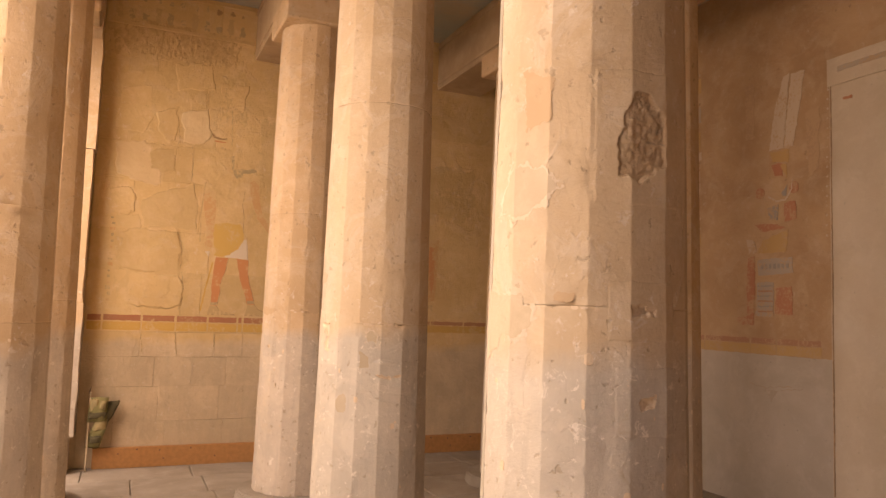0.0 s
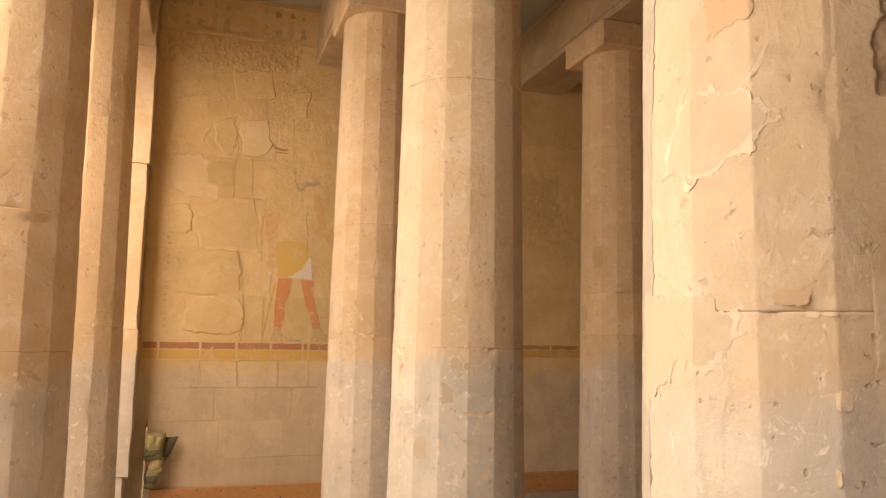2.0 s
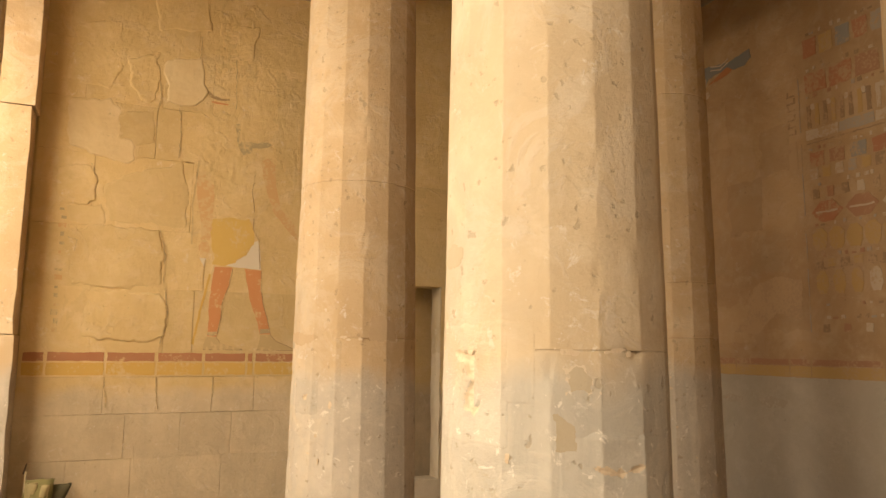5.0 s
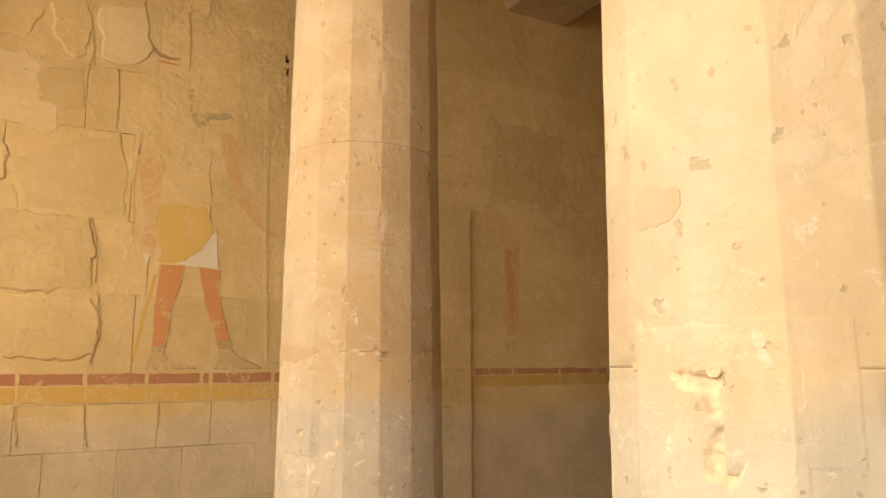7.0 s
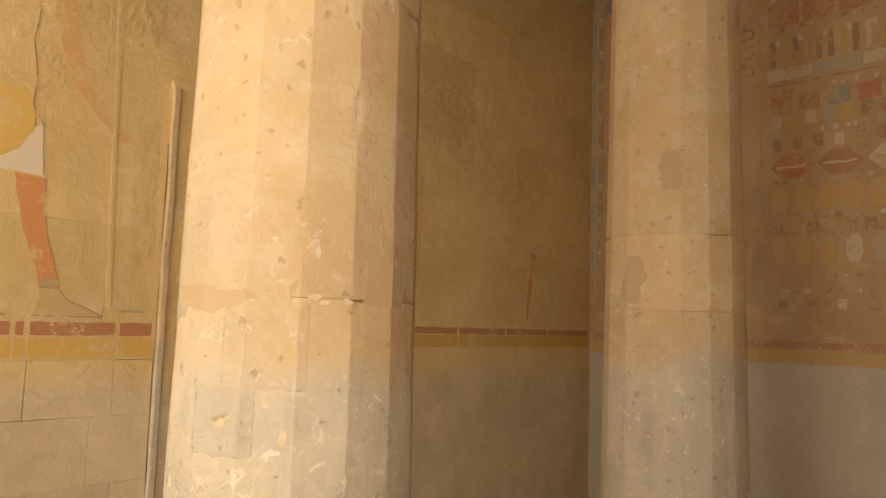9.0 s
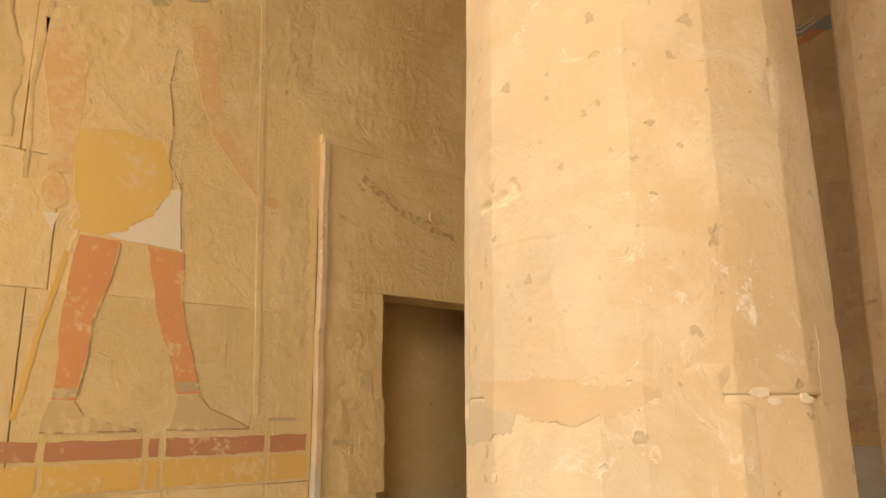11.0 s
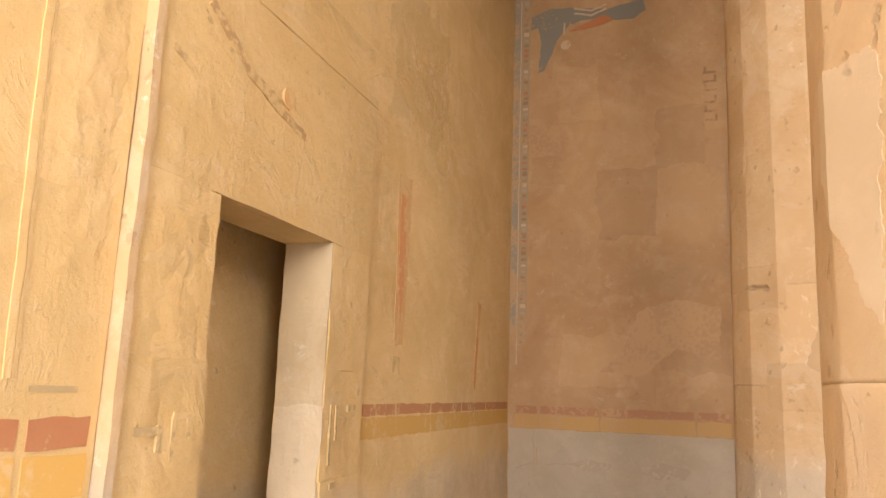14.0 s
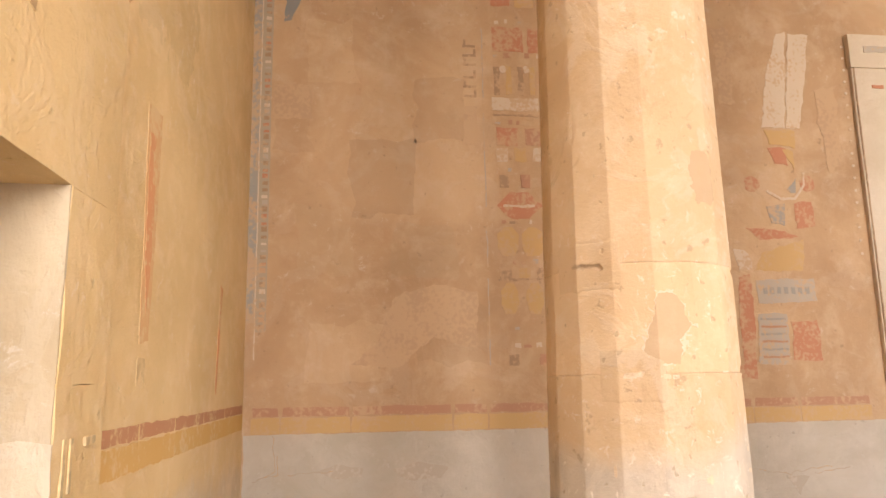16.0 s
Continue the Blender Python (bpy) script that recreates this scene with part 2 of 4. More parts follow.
def plain(name, colour, rough=0.8):
    m = bpy.data.materials.new(name)
    m.use_nodes = True
    n, l = m.node_tree.nodes, m.node_tree.links
    b = n["Principled BSDF"]
    b.inputs["Roughness"].default_value = rough
    t, g = n.new("ShaderNodeTexNoise"), n.new("ShaderNodeNewGeometry")
    t.inputs["Scale"].default_value, t.inputs["Detail"].default_value = 24.0, 6
    l.new(g.outputs["Position"], t.inputs["Vector"])
    x = n.new("ShaderNodeMix")
    x.data_type = "RGBA"
    x.inputs[6].default_value, x.inputs[7].default_value = (*(c * 0.7 for c in colour), 1), (*(min(1, c * 1.25) for c in colour), 1)
    l.new(t.outputs["Fac"], x.inputs[0])
    l.new(x.outputs[2], b.inputs["Base Color"])
    return m


WOOD = plain("orange_wood", (0.5, 0.25, 0.09))
IRON = plain("rusty_iron", (0.08, 0.05, 0.04), 0.6)
CANE = plain("pale_cane", (0.62, 0.5, 0.33))
CLOTH_GREEN = plain("olive_cloth", (0.24, 0.21, 0.085), 0.95)
CLOTH_DARK = plain("dark_olive_cloth", (0.11, 0.095, 0.05), 0.95)
CLOTH_PALE = plain("khaki_cloth", (0.4, 0.32, 0.16), 0.95)


# ---------------------------------------------------------------- helpers of this scene
def mesh_of(bm, name, material, smooth=False):
    me = bpy.data.meshes.new(name)
    bm.to_mesh(me)
    bm.free()
    me.materials.append(material)
    if smooth:
        for p in me.polygons:
            p.use_smooth = True
    return me


def part(name, bm, material, parent, label="", smooth=False):
    ob = new(name, mesh_of(bm, name, material, smooth))
    ob.parent = parent
    if label:
        ob["label"] = label
    return ob


def thing(name, bm, material, label, category, kind="", group="", at=None):
    ob = new(name, mesh_of(bm, name, material))
    if at:
        ob.location = at
    return tagged(ob, label, category, group, kind)


def box(bm, x0, y0, z0, x1, y1, z1, bevel=0.0):
    made = bmesh.ops.create_cube(bm, size=1.0)["verts"]
    for v in made:
        v.co = Vector(((x0 + x1) / 2 + v.co.x * (x1 - x0), (y0 + y1) / 2 + v.co.y * (y1 - y0), (z0 + z1) / 2 + v.co.z * (z1 - z0)))
    if bevel:
        edges = list({e for v in made for e in v.link_edges})
        bmesh.ops.bevel(bm, geom=edges, offset=bevel, segments=1, affect="EDGES")
    return bm


def boxed(*a, **k):
    return box(bmesh.new(), *a, **k)



def ragged(points, step=0.03, jitter=0.006, seed=0.0):
    """A closed outline cut into short steps and made uneven."""
    out = []
    for (a, b), (c, d) in zip(points, points[1:] + points[:1]):
        n = max(1, int(math.hypot(c - a, d - b) / step))
        for i in range(n):
            p, q = a + (c - a) * i / n, b + (d - b) * i / n
            e = noise.noise_vector((p * 23 + seed, q * 23, seed * 3.1)) * jitter
            out.append((p + e.x, q + e.y))
    return out


def slab(points, plane, lift=0.004, depth=0.004):
    """A thin slab of that outline: on the north wall (x, z) or on the back wall (y, z of a drawing a little smaller than the wall), lift proud of it."""
    bm = bmesh.new()

    def at(p, q, d):
        return (p, NORTH - d, q) if plane == "N" else (BACK - d, 1.068 * p - 0.549, 1.066 * q - 0.11)

    front = [bm.verts.new(at(p, q, lift)) for p, q in points]
    rear = [bm.verts.new(at(p, q, -depth)) for p, q in points]
    bm.faces.new(front)
    for i in range(len(points)):
        j = (i + 1) % len(points)
        bm.faces.new((front[i], front[j], rear[j], rear[i]))
    bmesh.ops.recalc_face_normals(bm, faces=bm.faces)
    bmesh.ops.triangulate(bm, faces=[f for f in bm.faces if len(f.verts) > 4])
    return bm


def paint(name, points, material, parent, plane="N", lift=0.002, jitter=0.006, step=0.03, label=""):
    return part(name, slab(ragged(list(points), step, jitter, len(bpy.data.objects) * 0.37), plane, lift), material, parent, label)


def rect(a, b, c, d):
    return [(a, b), (c, b), (c, d), (a, d)]


def oval(cx, cz, rx, rz, n=14):
    return [(cx + rx * math.cos(6.2832 * i / n), cz + rz * math.sin(6.2832 * i / n)) for i in range(n)]


def strip(points, width):
    """The outline of a line of that width through the points."""
    left, right = [], []
    for i, (x, z) in enumerate(points):
        a, b = points[max(0, i - 1)], points[min(len(points) - 1, i + 1)]
        dx, dz = b[0] - a[0], b[1] - a[1]
        s = width / 2 / math.hypot(dx, dz)
        left.append((x - dz * s, z + dx * s))
        right.append((x + dz * s, z - dx * s))
    return left + right[::-1]


# ---------------------------------------------------------------- plan
NORTH, BACK, SOUTH = 8.25, 5.736, -3.2
FLOOR, CEIL, COLTOP = -0.08, 5.03, 4.18
ROW = (-0.485, 1.72, 3.99)
LINE = (2.049, 4.437, 6.542)
DOOR = (2.345, 3.0, 2.062, 0.46)

# ---------------------------------------------------------------- structure
thing("ground", boxed(-400, -400, -0.6, 400, 400, FLOOR - 0.06), SANDGROUND, "pale sunlit sand terrace in front of the hall", "ground", "structure")
floor = thing("floor", boxed(-1.4, SOUTH - 0.5, FLOOR - 0.4, BACK + 0.5, 9.2, FLOOR - 0.02), FLOORSTONE, "worn grey stone paving under the columns", "floor", "structure")
thing("ceiling", boxed(-0.95, SOUTH - 0.5, CEIL, BACK + 0.6, NORTH + 0.3, CEIL + 0.45), CEILPAINT, "faded blue painted stone ceiling slabs", "ceiling", "structure")
north = tagged(new("wall_north"), "yellowish block wall with plaster, painted bands and a raised doorway", "wall", "", "structure")
D0, D1, DTOP, DSILL = DOOR
for x0, z0, x1, z1 in ((-0.9, FLOOR, D0 - 0.06, CEIL), (D1 + 0.02, FLOOR, BACK + 0.5, CEIL), (D0 - 0.06, DTOP, D1 + 0.02, CEIL), (D0 - 0.06, FLOOR, D1 + 0.02, DSILL - 0.02)):
    part("wall_body", boxed(x0, NORTH + 0.014, z0, x1, NORTH + 0.17, z1), PLASTER, north)
back = tagged(new("wall_back"), "brown plastered back wall with painted bands, signs and a pale dado", "wall", "", "structure")
part("wall_body", boxed(BACK, SOUTH - 0.5, FLOOR, BACK + 0.5, NORTH + 0.014, CEIL), BACKSTONE, back)
thing("wall_south", boxed(-0.9, SOUTH - 0.5, FLOOR, BACK, SOUTH, CEIL), BACKSTONE, "plain dim plastered stone wall", "wall", "structure")
room = tagged(new("side_room"), "dim plastered side room behind the doorway", "room", "", "structure")
for a in ((1.9, 8.62, FLOOR, 3.7, 8.95, 2.4), (3.5, NORTH + 0.17, FLOOR, 3.7, 8.62, 2.4), (1.9, NORTH + 0.17, FLOOR, 2.1, 8.62, 2.4), (1.9, NORTH + 0.17, 2.2, 3.7, 8.62, 2.4)):
    part("wall_body", boxed(*a), PLASTER, room)
anta = tagged(new("anta"), "pale stone pilaster of stacked blocks ending the side wall", "pilaster", "", "structure")
for z0, z1, dx, dy in ((FLOOR, 0.28, -0.05, 0.02), (0.28, 1.6, 0.0, 0.0), (1.6, 3.15, -0.012, 0.004), (3.15, 4.3, 0.008, -0.004), (4.3, CEIL, -0.01, 0.002)):
    bm = boxed(-0.9, 8.0 + dy, z0 + 0.003, -0.145 + dx, NORTH + 0.014, z1 - 0.003)
    bmesh.ops.subdivide_edges(bm, edges=[e for e in bm.edges if abs(e.verts[0].co.z - e.verts[1].co.z) > 0.1], cuts=14, use_grid_fill=True)
    for v in bm.verts:
        if v.co.x > -0.3 and v.co.y < 8.05:
            w = noise.noise((v.co.z * 5, dx * 90, 1.7))
            v.co.x += -0.008 + 0.012 * w
            v.co.y += 0.006 * noise.noise((v.co.z * 9, 4.0, dx))
    part("block", bm, SAND, anta)
for x in ROW:
    beam = tagged(new("architrave"), "long stone beam with faded painted signs over a column row", "beam", "", "structure")
    for y0, y1 in zip((SOUTH, *LINE), (*LINE, NORTH + 0.014)):
        part("block", boxed(x - 0.3, y0 + 0.002, COLTOP + 0.24, x + 0.3, y1 - 0.002, CEIL, bevel=0.008), BEAM, beam)
    if x > 0:
        part("upper_band", boxed(x - 0.312, SOUTH, CEIL - 0.09, x - 0.3, NORTH, CEIL - 0.05), BEAM, beam)
        part("lower_band", boxed(x - 0.31, SOUTH, COLTOP + 0.3, x - 0.3, NORTH, COLTOP + 0.33), BEAM, beam)


# ---------------------------------------------------------------- columns
APOTHEM = math.cos(math.pi / 16)
PHI = (-11.25, -10.55, -7.0, -2.4, 2.4, 7.0, 10.55)


def shaft(z):
    return 0.373 - 0.0138 * z


def surface(a, z):
    phi = (a + 11.25) % 22.5 - 11.25
    return shaft(z) * APOTHEM / math.cos(radians(phi))


def inside(outline, a, z):
    """How far, in metres, the point (angle, height) of a shaft lies inside the outline; negative outside it."""
    r = radians(1.0) * shaft(z)
    best, odd = 9.0, False
    for (a0, z0), (a1, z1) in zip(outline, outline[1:] + outline[:1]):
        px, pz, qx, qz = (a0 - a) * r, z0 - z, (a1 - a) * r, z1 - z
        dx, dz = qx - px, qz - pz
        k = max(0.0, min(1.0, -(px * dx + pz * dz) / (dx * dx + dz * dz + 1e-12)))
        best = min(best, math.hypot(px + k * dx, pz + k * dz))
        if (pz > 0) != (qz > 0) and px - pz * dx / dz > 0:
            odd = not odd
    return best if odd else -best


def drum(z0, z1, seed, place, scars=(), hollows=()):
    """One drum of a sixteen-sided shaft, with worn arrises, chipped rims and broken-out scars (angle, height, half width, half height, depth)."""
    bm = bmesh.new()
    rows = max(4, int((z1 - z0) / 0.032))
    heights = [z0 + 0.0001, z0 + 0.006] + [z0 + (z1 - z0) * i / rows for i in range(1, rows)] + [z1 - 0.006, z1 - 0.0001]
    rings = []
    for z in heights:
        ring = []
        for k in range(16):
            for phi in PHI:
                a = 22.5 * k + phi
                r = surface(a, z)
                c, s = math.cos(radians(a)), math.sin(radians(a))
                p = Vector((c * r, s * r, z))
                r += 0.0022 * noise.noise(p * 3.1 + Vector((place, 0, 0))) + 0.0009 * noise.noise(p * 17)
                if abs(phi) > 10:
                    turn = (k + (1 if phi > 0 else 0)) % 16
                    w = noise.noise(Vector((turn * 3.7 + place, z * 7, 2.0))) + 0.6 * noise.noise(Vector((turn * 5.1, z * 26, place)))
                    r -= 0.0015 + max(0.0, w - 0.35) * (0.02 if abs(phi) > 11 else 0.012)
                rim = min(z - z0, z1 - z)
                if rim < 0.02:
                    w = noise.noise(Vector((c * 4 + seed, s * 4, z0 * 3))) + 0.5 * noise.noise(Vector((c * 14, s * 14 + seed, z0)))
                    r -= (0.0008 * max(0.0, min(1.0, w * 4 - 0.1)) if rim < 0.004 else 0.0) + max(0.0, w - 0.3) * 0.03 * (1 - rim / 0.02)
                pit = noise.noise(p * 11 + Vector((0, seed, 5)))
                r -= max(0.0, pit - 0.52) * (0.035 if z < 1.6 else 0.012)
                for sa, sz, ha, hz, depth in scars:
                    da = (a - sa + 180) % 360 - 180
                    q = (da / ha) ** 2 + ((z - sz) / hz) ** 2 + 0.7 * noise.noise(p * 16)
                    if q < 1:
                        r -= depth * min(1.0, (1 - q) * 2.5) * (0.75 + 0.5 * noise.noise(p * 38))
                for outline, depth in hollows:
                    if inside(outline, a, z) > -0.028:
                        r -= depth * 1.4 + 0.014
                ring.append(bm.verts.new((c * r, s * r, z)))
        rings.append(ring)
    n = len(rings[0])
    for lo, hi in zip(rings, rings[1:]):
        for i in range(n):
            bm.faces.new((lo[i], lo[(i + 1) % n], hi[(i + 1) % n], hi[i]))
    bm.faces.new(rings[0][::-1])
    bm.faces.new(rings[-1])
    return bm


def mortar(a0, a1, z0, z1, seed, place=0.0):
    """A small patch with an uneven outline that follows the faces of the shaft."""
    bm = bmesh.new()
    na, nz = max(6, int((a1 - a0) / 0.7)), max(6, int((z1 - z0) / 0.0045))
    grid = {}
    for i in range(na + 1):
        for j in range(nz + 1):
            a, z = a0 + (a1 - a0) * i / na, z0 + (z1 - z0) * j / nz
            r = skin_of(a, z, place) + 0.0009
            grid[i, j] = (Vector((math.cos(radians(a)) * r, math.sin(radians(a)) * r, z)), a, z)
    made = {}
    for i in range(na):
        for j in range(nz):
            p = (grid[i, j][0] + grid[i + 1, j + 1][0]) / 2
            u, v = abs((i + 0.5) / na * 2 - 1), abs((j + 0.5) / nz * 2 - 1)
            if (u ** 3 + v ** 3) + 1.1 * noise.noise(p * 9 + Vector((seed, seed, 0))) + 0.7 * noise.noise(p * 30) + 0.4 * noise.noise(p * 70) < 0.72:
                quad = []
                for key in ((i, j), (i + 1, j), (i + 1, j + 1), (i, j + 1)):
                    if key not in made:
                        made[key] = bm.verts.new(grid[key][0])
                    quad.append(made[key])
                bm.faces.new(quad)
    if not bm.faces:
        return bm
    edge = list({v for e in bm.edges if e.is_boundary for v in e.verts})
    for _ in range(3):
        bmesh.ops.smooth_vert(bm, verts=edge, factor=0.5, use_axis_x=True, use_axis_y=True, use_axis_z=True)
    top = list(bm.faces)
    ex = bmesh.ops.extrude_face_region(bm, geom=top)
    for v in [g for g in ex["geom"] if isinstance(g, bmesh.types.BMVert)]:
        d = Vector((v.co.x, v.co.y, 0)).normalized()
        v.co -= d * 0.012
    bmesh.ops.recalc_face_normals(bm, faces=bm.faces)
    return bm


def skin_of(a, z, place):
    """The radius of the worn surface of a shaft."""
    r = surface(a, z)
    spot = Vector((math.cos(radians(a)) * r, math.sin(radians(a)) * r, z))
    return r + 0.0022 * noise.noise(spot * 3.1 + Vector((place, 0, 0))) + 0.0009 * noise.noise(spot * 17)


def spread(outline, margin):
    """The angles and heights that an outline covers, with a margin in metres."""
    turn = math.degrees(margin / 0.35)
    return min(a for a, _ in outline) - turn, max(a for a, _ in outline) + turn, min(z for _, z in outline) - margin, max(z for _, z in outline) + margin


def hollow(outline, depth, seed, place):
    """A broken-out hollow in a shaft: a ragged edge that falls to a lumpy floor of raw stone."""
    bm = bmesh.new()
    a0, a1, z0, z1 = spread(outline, 0.09)
    na, nz = int((a1 - a0) / 0.6), int((z1 - z0) / 0.0038)
    grid = []
    for i in range(na + 1):
        line = []
        for j in range(nz + 1):
            a, z = a0 + (a1 - a0) * i / na, z0 + (z1 - z0) * j / nz
            r = skin_of(a, z, place)
            p = Vector((math.cos(radians(a)) * r, math.sin(radians(a)) * r, z))
            d = inside(outline, a, z) + 0.012 * noise.noise(p * 24 + Vector((seed, 0, 0))) + 0.006 * noise.noise(p * 70)
            w = max(0.0, min(1.0, d / 0.01))
            lump = 0.7 + 0.3 * noise.noise(p * 13 + Vector((0, seed, 0))) + 0.4 * noise.noise(p * 36) + 0.28 * noise.noise(p * 85)
            rim = min((a - a0) * 0.0061, (a1 - a) * 0.0061, z - z0, z1 - z)
            r += 0.0009 - 0.006 * (1 - min(1.0, rim / 0.02)) - depth * w * w * (3 - 2 * w) * max(0.15, lump)
            line.append((bm.verts.new((math.cos(radians(a)) * r, math.sin(radians(a)) * r, z)), d))
        grid.append(line)
    for i in range(na):
        for j in range(nz):
            q = (grid[i][j], grid[i + 1][j], grid[i + 1][j + 1], grid[i][j + 1])
            f = bm.faces.new([v for v, _ in q])
            f.material_index = 1 if sum(d for _, d in q) > 0.004 else 0
    return bm


def daub(outline, seed, place, lift=0.0016, ragged_by=0.012):
    """A daub of smooth repair mortar with that outline (angle, height) on a shaft."""
    bm = bmesh.new()
    a0, a1, z0, z1 = spread(outline, 0.02)
    na, nz = max(8, int((a1 - a0) / 0.42)), max(8, int((z1 - z0) / 0.0027))
    made = {}

    def corner(i, j):
        if (i, j) not in made:
            a, z = a0 + (a1 - a0) * i / na, z0 + (z1 - z0) * j / nz
            r = skin_of(a, z, place) + lift
            made[i, j] = bm.verts.new((math.cos(radians(a)) * r, math.sin(radians(a)) * r, z))
        return made[i, j]

    for i in range(na):
        for j in range(nz):
            a, z = a0 + (a1 - a0) * (i + 0.5) / na, z0 + (z1 - z0) * (j + 0.5) / nz
            p = Vector((math.cos(radians(a)), math.sin(radians(a)), z * 2.8)) + Vector((seed, 0, seed))
            if inside(outline, a, z) + ragged_by * (noise.noise(p * 7) + 0.6 * noise.noise(p * 19) + 0.4 * noise.noise(p * 43)) > 0:
                bm.faces.new((corner(i, j), corner(i + 1, j), corner(i + 1, j + 1), corner(i, j + 1)))
    if bm.faces:
        edge = list({v for e in bm.edges if e.is_boundary for v in e.verts})
        for _ in range(3):
            bmesh.ops.smooth_vert(bm, verts=edge, factor=0.5, use_axis_x=True, use_axis_y=True, use_axis_z=True)
        ex = bmesh.ops.extrude_face_region(bm, geom=list(bm.faces))
        for v in [g for g in ex["geom"] if isinstance(g, bmesh.types.BMVert)]:
            v.co -= Vector((v.co.x, v.co.y, 0)).normalized() * 0.01
        bmesh.ops.recalc_face_normals(bm, faces=bm.faces)
    return bm


def grown(outline, by):
    """The outline pushed out from its middle by that many metres."""
    ca, cz = sum(a for a, _ in outline) / len(outline), sum(z for _, z in outline) / len(outline)
    out = []
    for a, z in outline:
        d = max(0.01, math.hypot((a - ca) * 0.0061, z - cz))
        out.append((a + (a - ca) * by / d, z + (z - cz) * by / d))
    return out


def column(x, y, seed, joints, scars=(), patches=(), hollows=(), daubs=(), label="sixteen-sided weathered limestone column with chipped edges", rock=None):
    rock = rock or SAND
    base = tagged(new("column"), label, "column", "columns of the hall")
    base.location = (x, y, 0)
    bm = bmesh.new()
    bmesh.ops.create_cone(bm, cap_ends=True, segments=48, radius1=0.52, radius2=0.5, depth=0.1, matrix=pose(0, 0, FLOOR + 0.05))
    bmesh.ops.bevel(bm, geom=[e for e in bm.edges if len(e.link_faces) == 2 and e.calc_face_angle() > 0.8], offset=0.012, segments=2, affect="EDGES")
    part("base", bm, FLOORSTONE, base, "low round stone base")
    levels = [FLOOR + 0.1, *joints, COLTOP]
    for i, (z0, z1) in enumerate(zip(levels, levels[1:])):
        part("drum", drum(z0, z1, seed + i * 7.3, seed, [s for s in scars if z0 - 0.3 < s[1] < z1 + 0.3], hollows), rock, base, smooth=True)
    for i, (a0, a1, z0, z1) in enumerate(patches):
        bm = mortar(a0, a1, z0, z1, seed + i, seed)
        if bm.faces:
            part("mortar_patch", bm, MORTAR if z0 > 1.3 and rock is not SANDPALE else GREYMORTAR, base, "beige mortar repair" if z0 > 1.3 else "greyish mortar repair")
        else:
            bm.free()
    for i, (outline, depth) in enumerate(hollows):
        ob = part("broken_face", hollow(outline, depth, seed * 3 + i, seed), rock, base, "rough broken stone", smooth=True)
        ob.data.materials.append(ROUGH if depth > 0.0125 else CHIP)
    for i, (outline, stuff, rim) in enumerate(daubs):
        if rim:
            part("mortar_rim", daub(grown(outline, rim), seed + i * 1.7, seed, 0.0009, 0.03), PALE, base, "pale scraped stone round a repair")
        part("mortar_patch", daub(outline, seed + i * 2.3, seed, 0.0012 - 0.0002 * (i % 3)), stuff, base, "smooth mortar repair")
    chance = random.Random(int(seed * 13))
    for z in joints[:1]:
        for _ in range(7):
            a, h, t = chance.uniform(150, 300), chance.uniform(1.5, 5.0), chance.uniform(0.005, 0.011)
            up = chance.uniform(-0.012, 0.004)
            bm = mortar(a - h, a + h, z - t + up, z + t + up, chance.uniform(0, 50), seed)
            if bm.faces:
                part("joint_chip", bm, CHIP, base, "pale chipped stone along the joint")
            else:
                bm.free()
    for _ in range(26):
        a = 22.5 * chance.randint(6, 13) + 11.25 + chance.gauss(0, 3) if chance.random() < 0.6 else chance.uniform(140, 300)
        z, h, t = 0.25 + 1.4 * chance.random() ** 0.8, chance.uniform(0.7, 2.6), chance.uniform(0.006, 0.024)
        bm = mortar(a - h, a + h, z - t, z + t, chance.uniform(0, 50), seed)
        if bm.faces:
            part("chip", bm, CHIP, base, "pale fresh chip")
        else:
            bm.free()
    bm = boxed(-0.355, -0.355, COLTOP, 0.355, 0.355, COLTOP + 0.24, bevel=0.014)
    part("abacus", bm, SAND, base)
    return base


X0, X1, X2 = ROW
YA, YB, YC = LINE
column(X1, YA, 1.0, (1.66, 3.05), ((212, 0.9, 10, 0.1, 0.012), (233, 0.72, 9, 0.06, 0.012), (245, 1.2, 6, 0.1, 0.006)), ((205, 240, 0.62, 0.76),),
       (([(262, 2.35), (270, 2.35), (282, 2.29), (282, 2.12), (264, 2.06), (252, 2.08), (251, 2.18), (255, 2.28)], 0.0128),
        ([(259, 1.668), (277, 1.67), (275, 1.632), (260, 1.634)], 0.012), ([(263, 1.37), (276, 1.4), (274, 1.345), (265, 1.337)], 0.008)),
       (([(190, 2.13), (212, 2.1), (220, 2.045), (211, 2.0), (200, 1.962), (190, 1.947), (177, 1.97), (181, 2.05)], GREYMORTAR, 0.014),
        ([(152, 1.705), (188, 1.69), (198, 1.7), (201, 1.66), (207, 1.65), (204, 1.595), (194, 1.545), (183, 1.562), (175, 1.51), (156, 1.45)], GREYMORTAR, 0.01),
        # broad sheet down the north-west side, greyer and darker than the stone
        ([(100, 2.95), (166, 2.9), (170, 2.3), (163, 2.02), (167, 1.74), (161, 1.4), (168, 1.0), (160, 0.6), (100, 0.6)], GREYSIDE, 0.0),
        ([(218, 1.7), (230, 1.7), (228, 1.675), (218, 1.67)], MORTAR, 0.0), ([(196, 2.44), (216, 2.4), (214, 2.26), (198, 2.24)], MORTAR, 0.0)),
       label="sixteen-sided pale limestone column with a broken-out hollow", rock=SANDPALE)
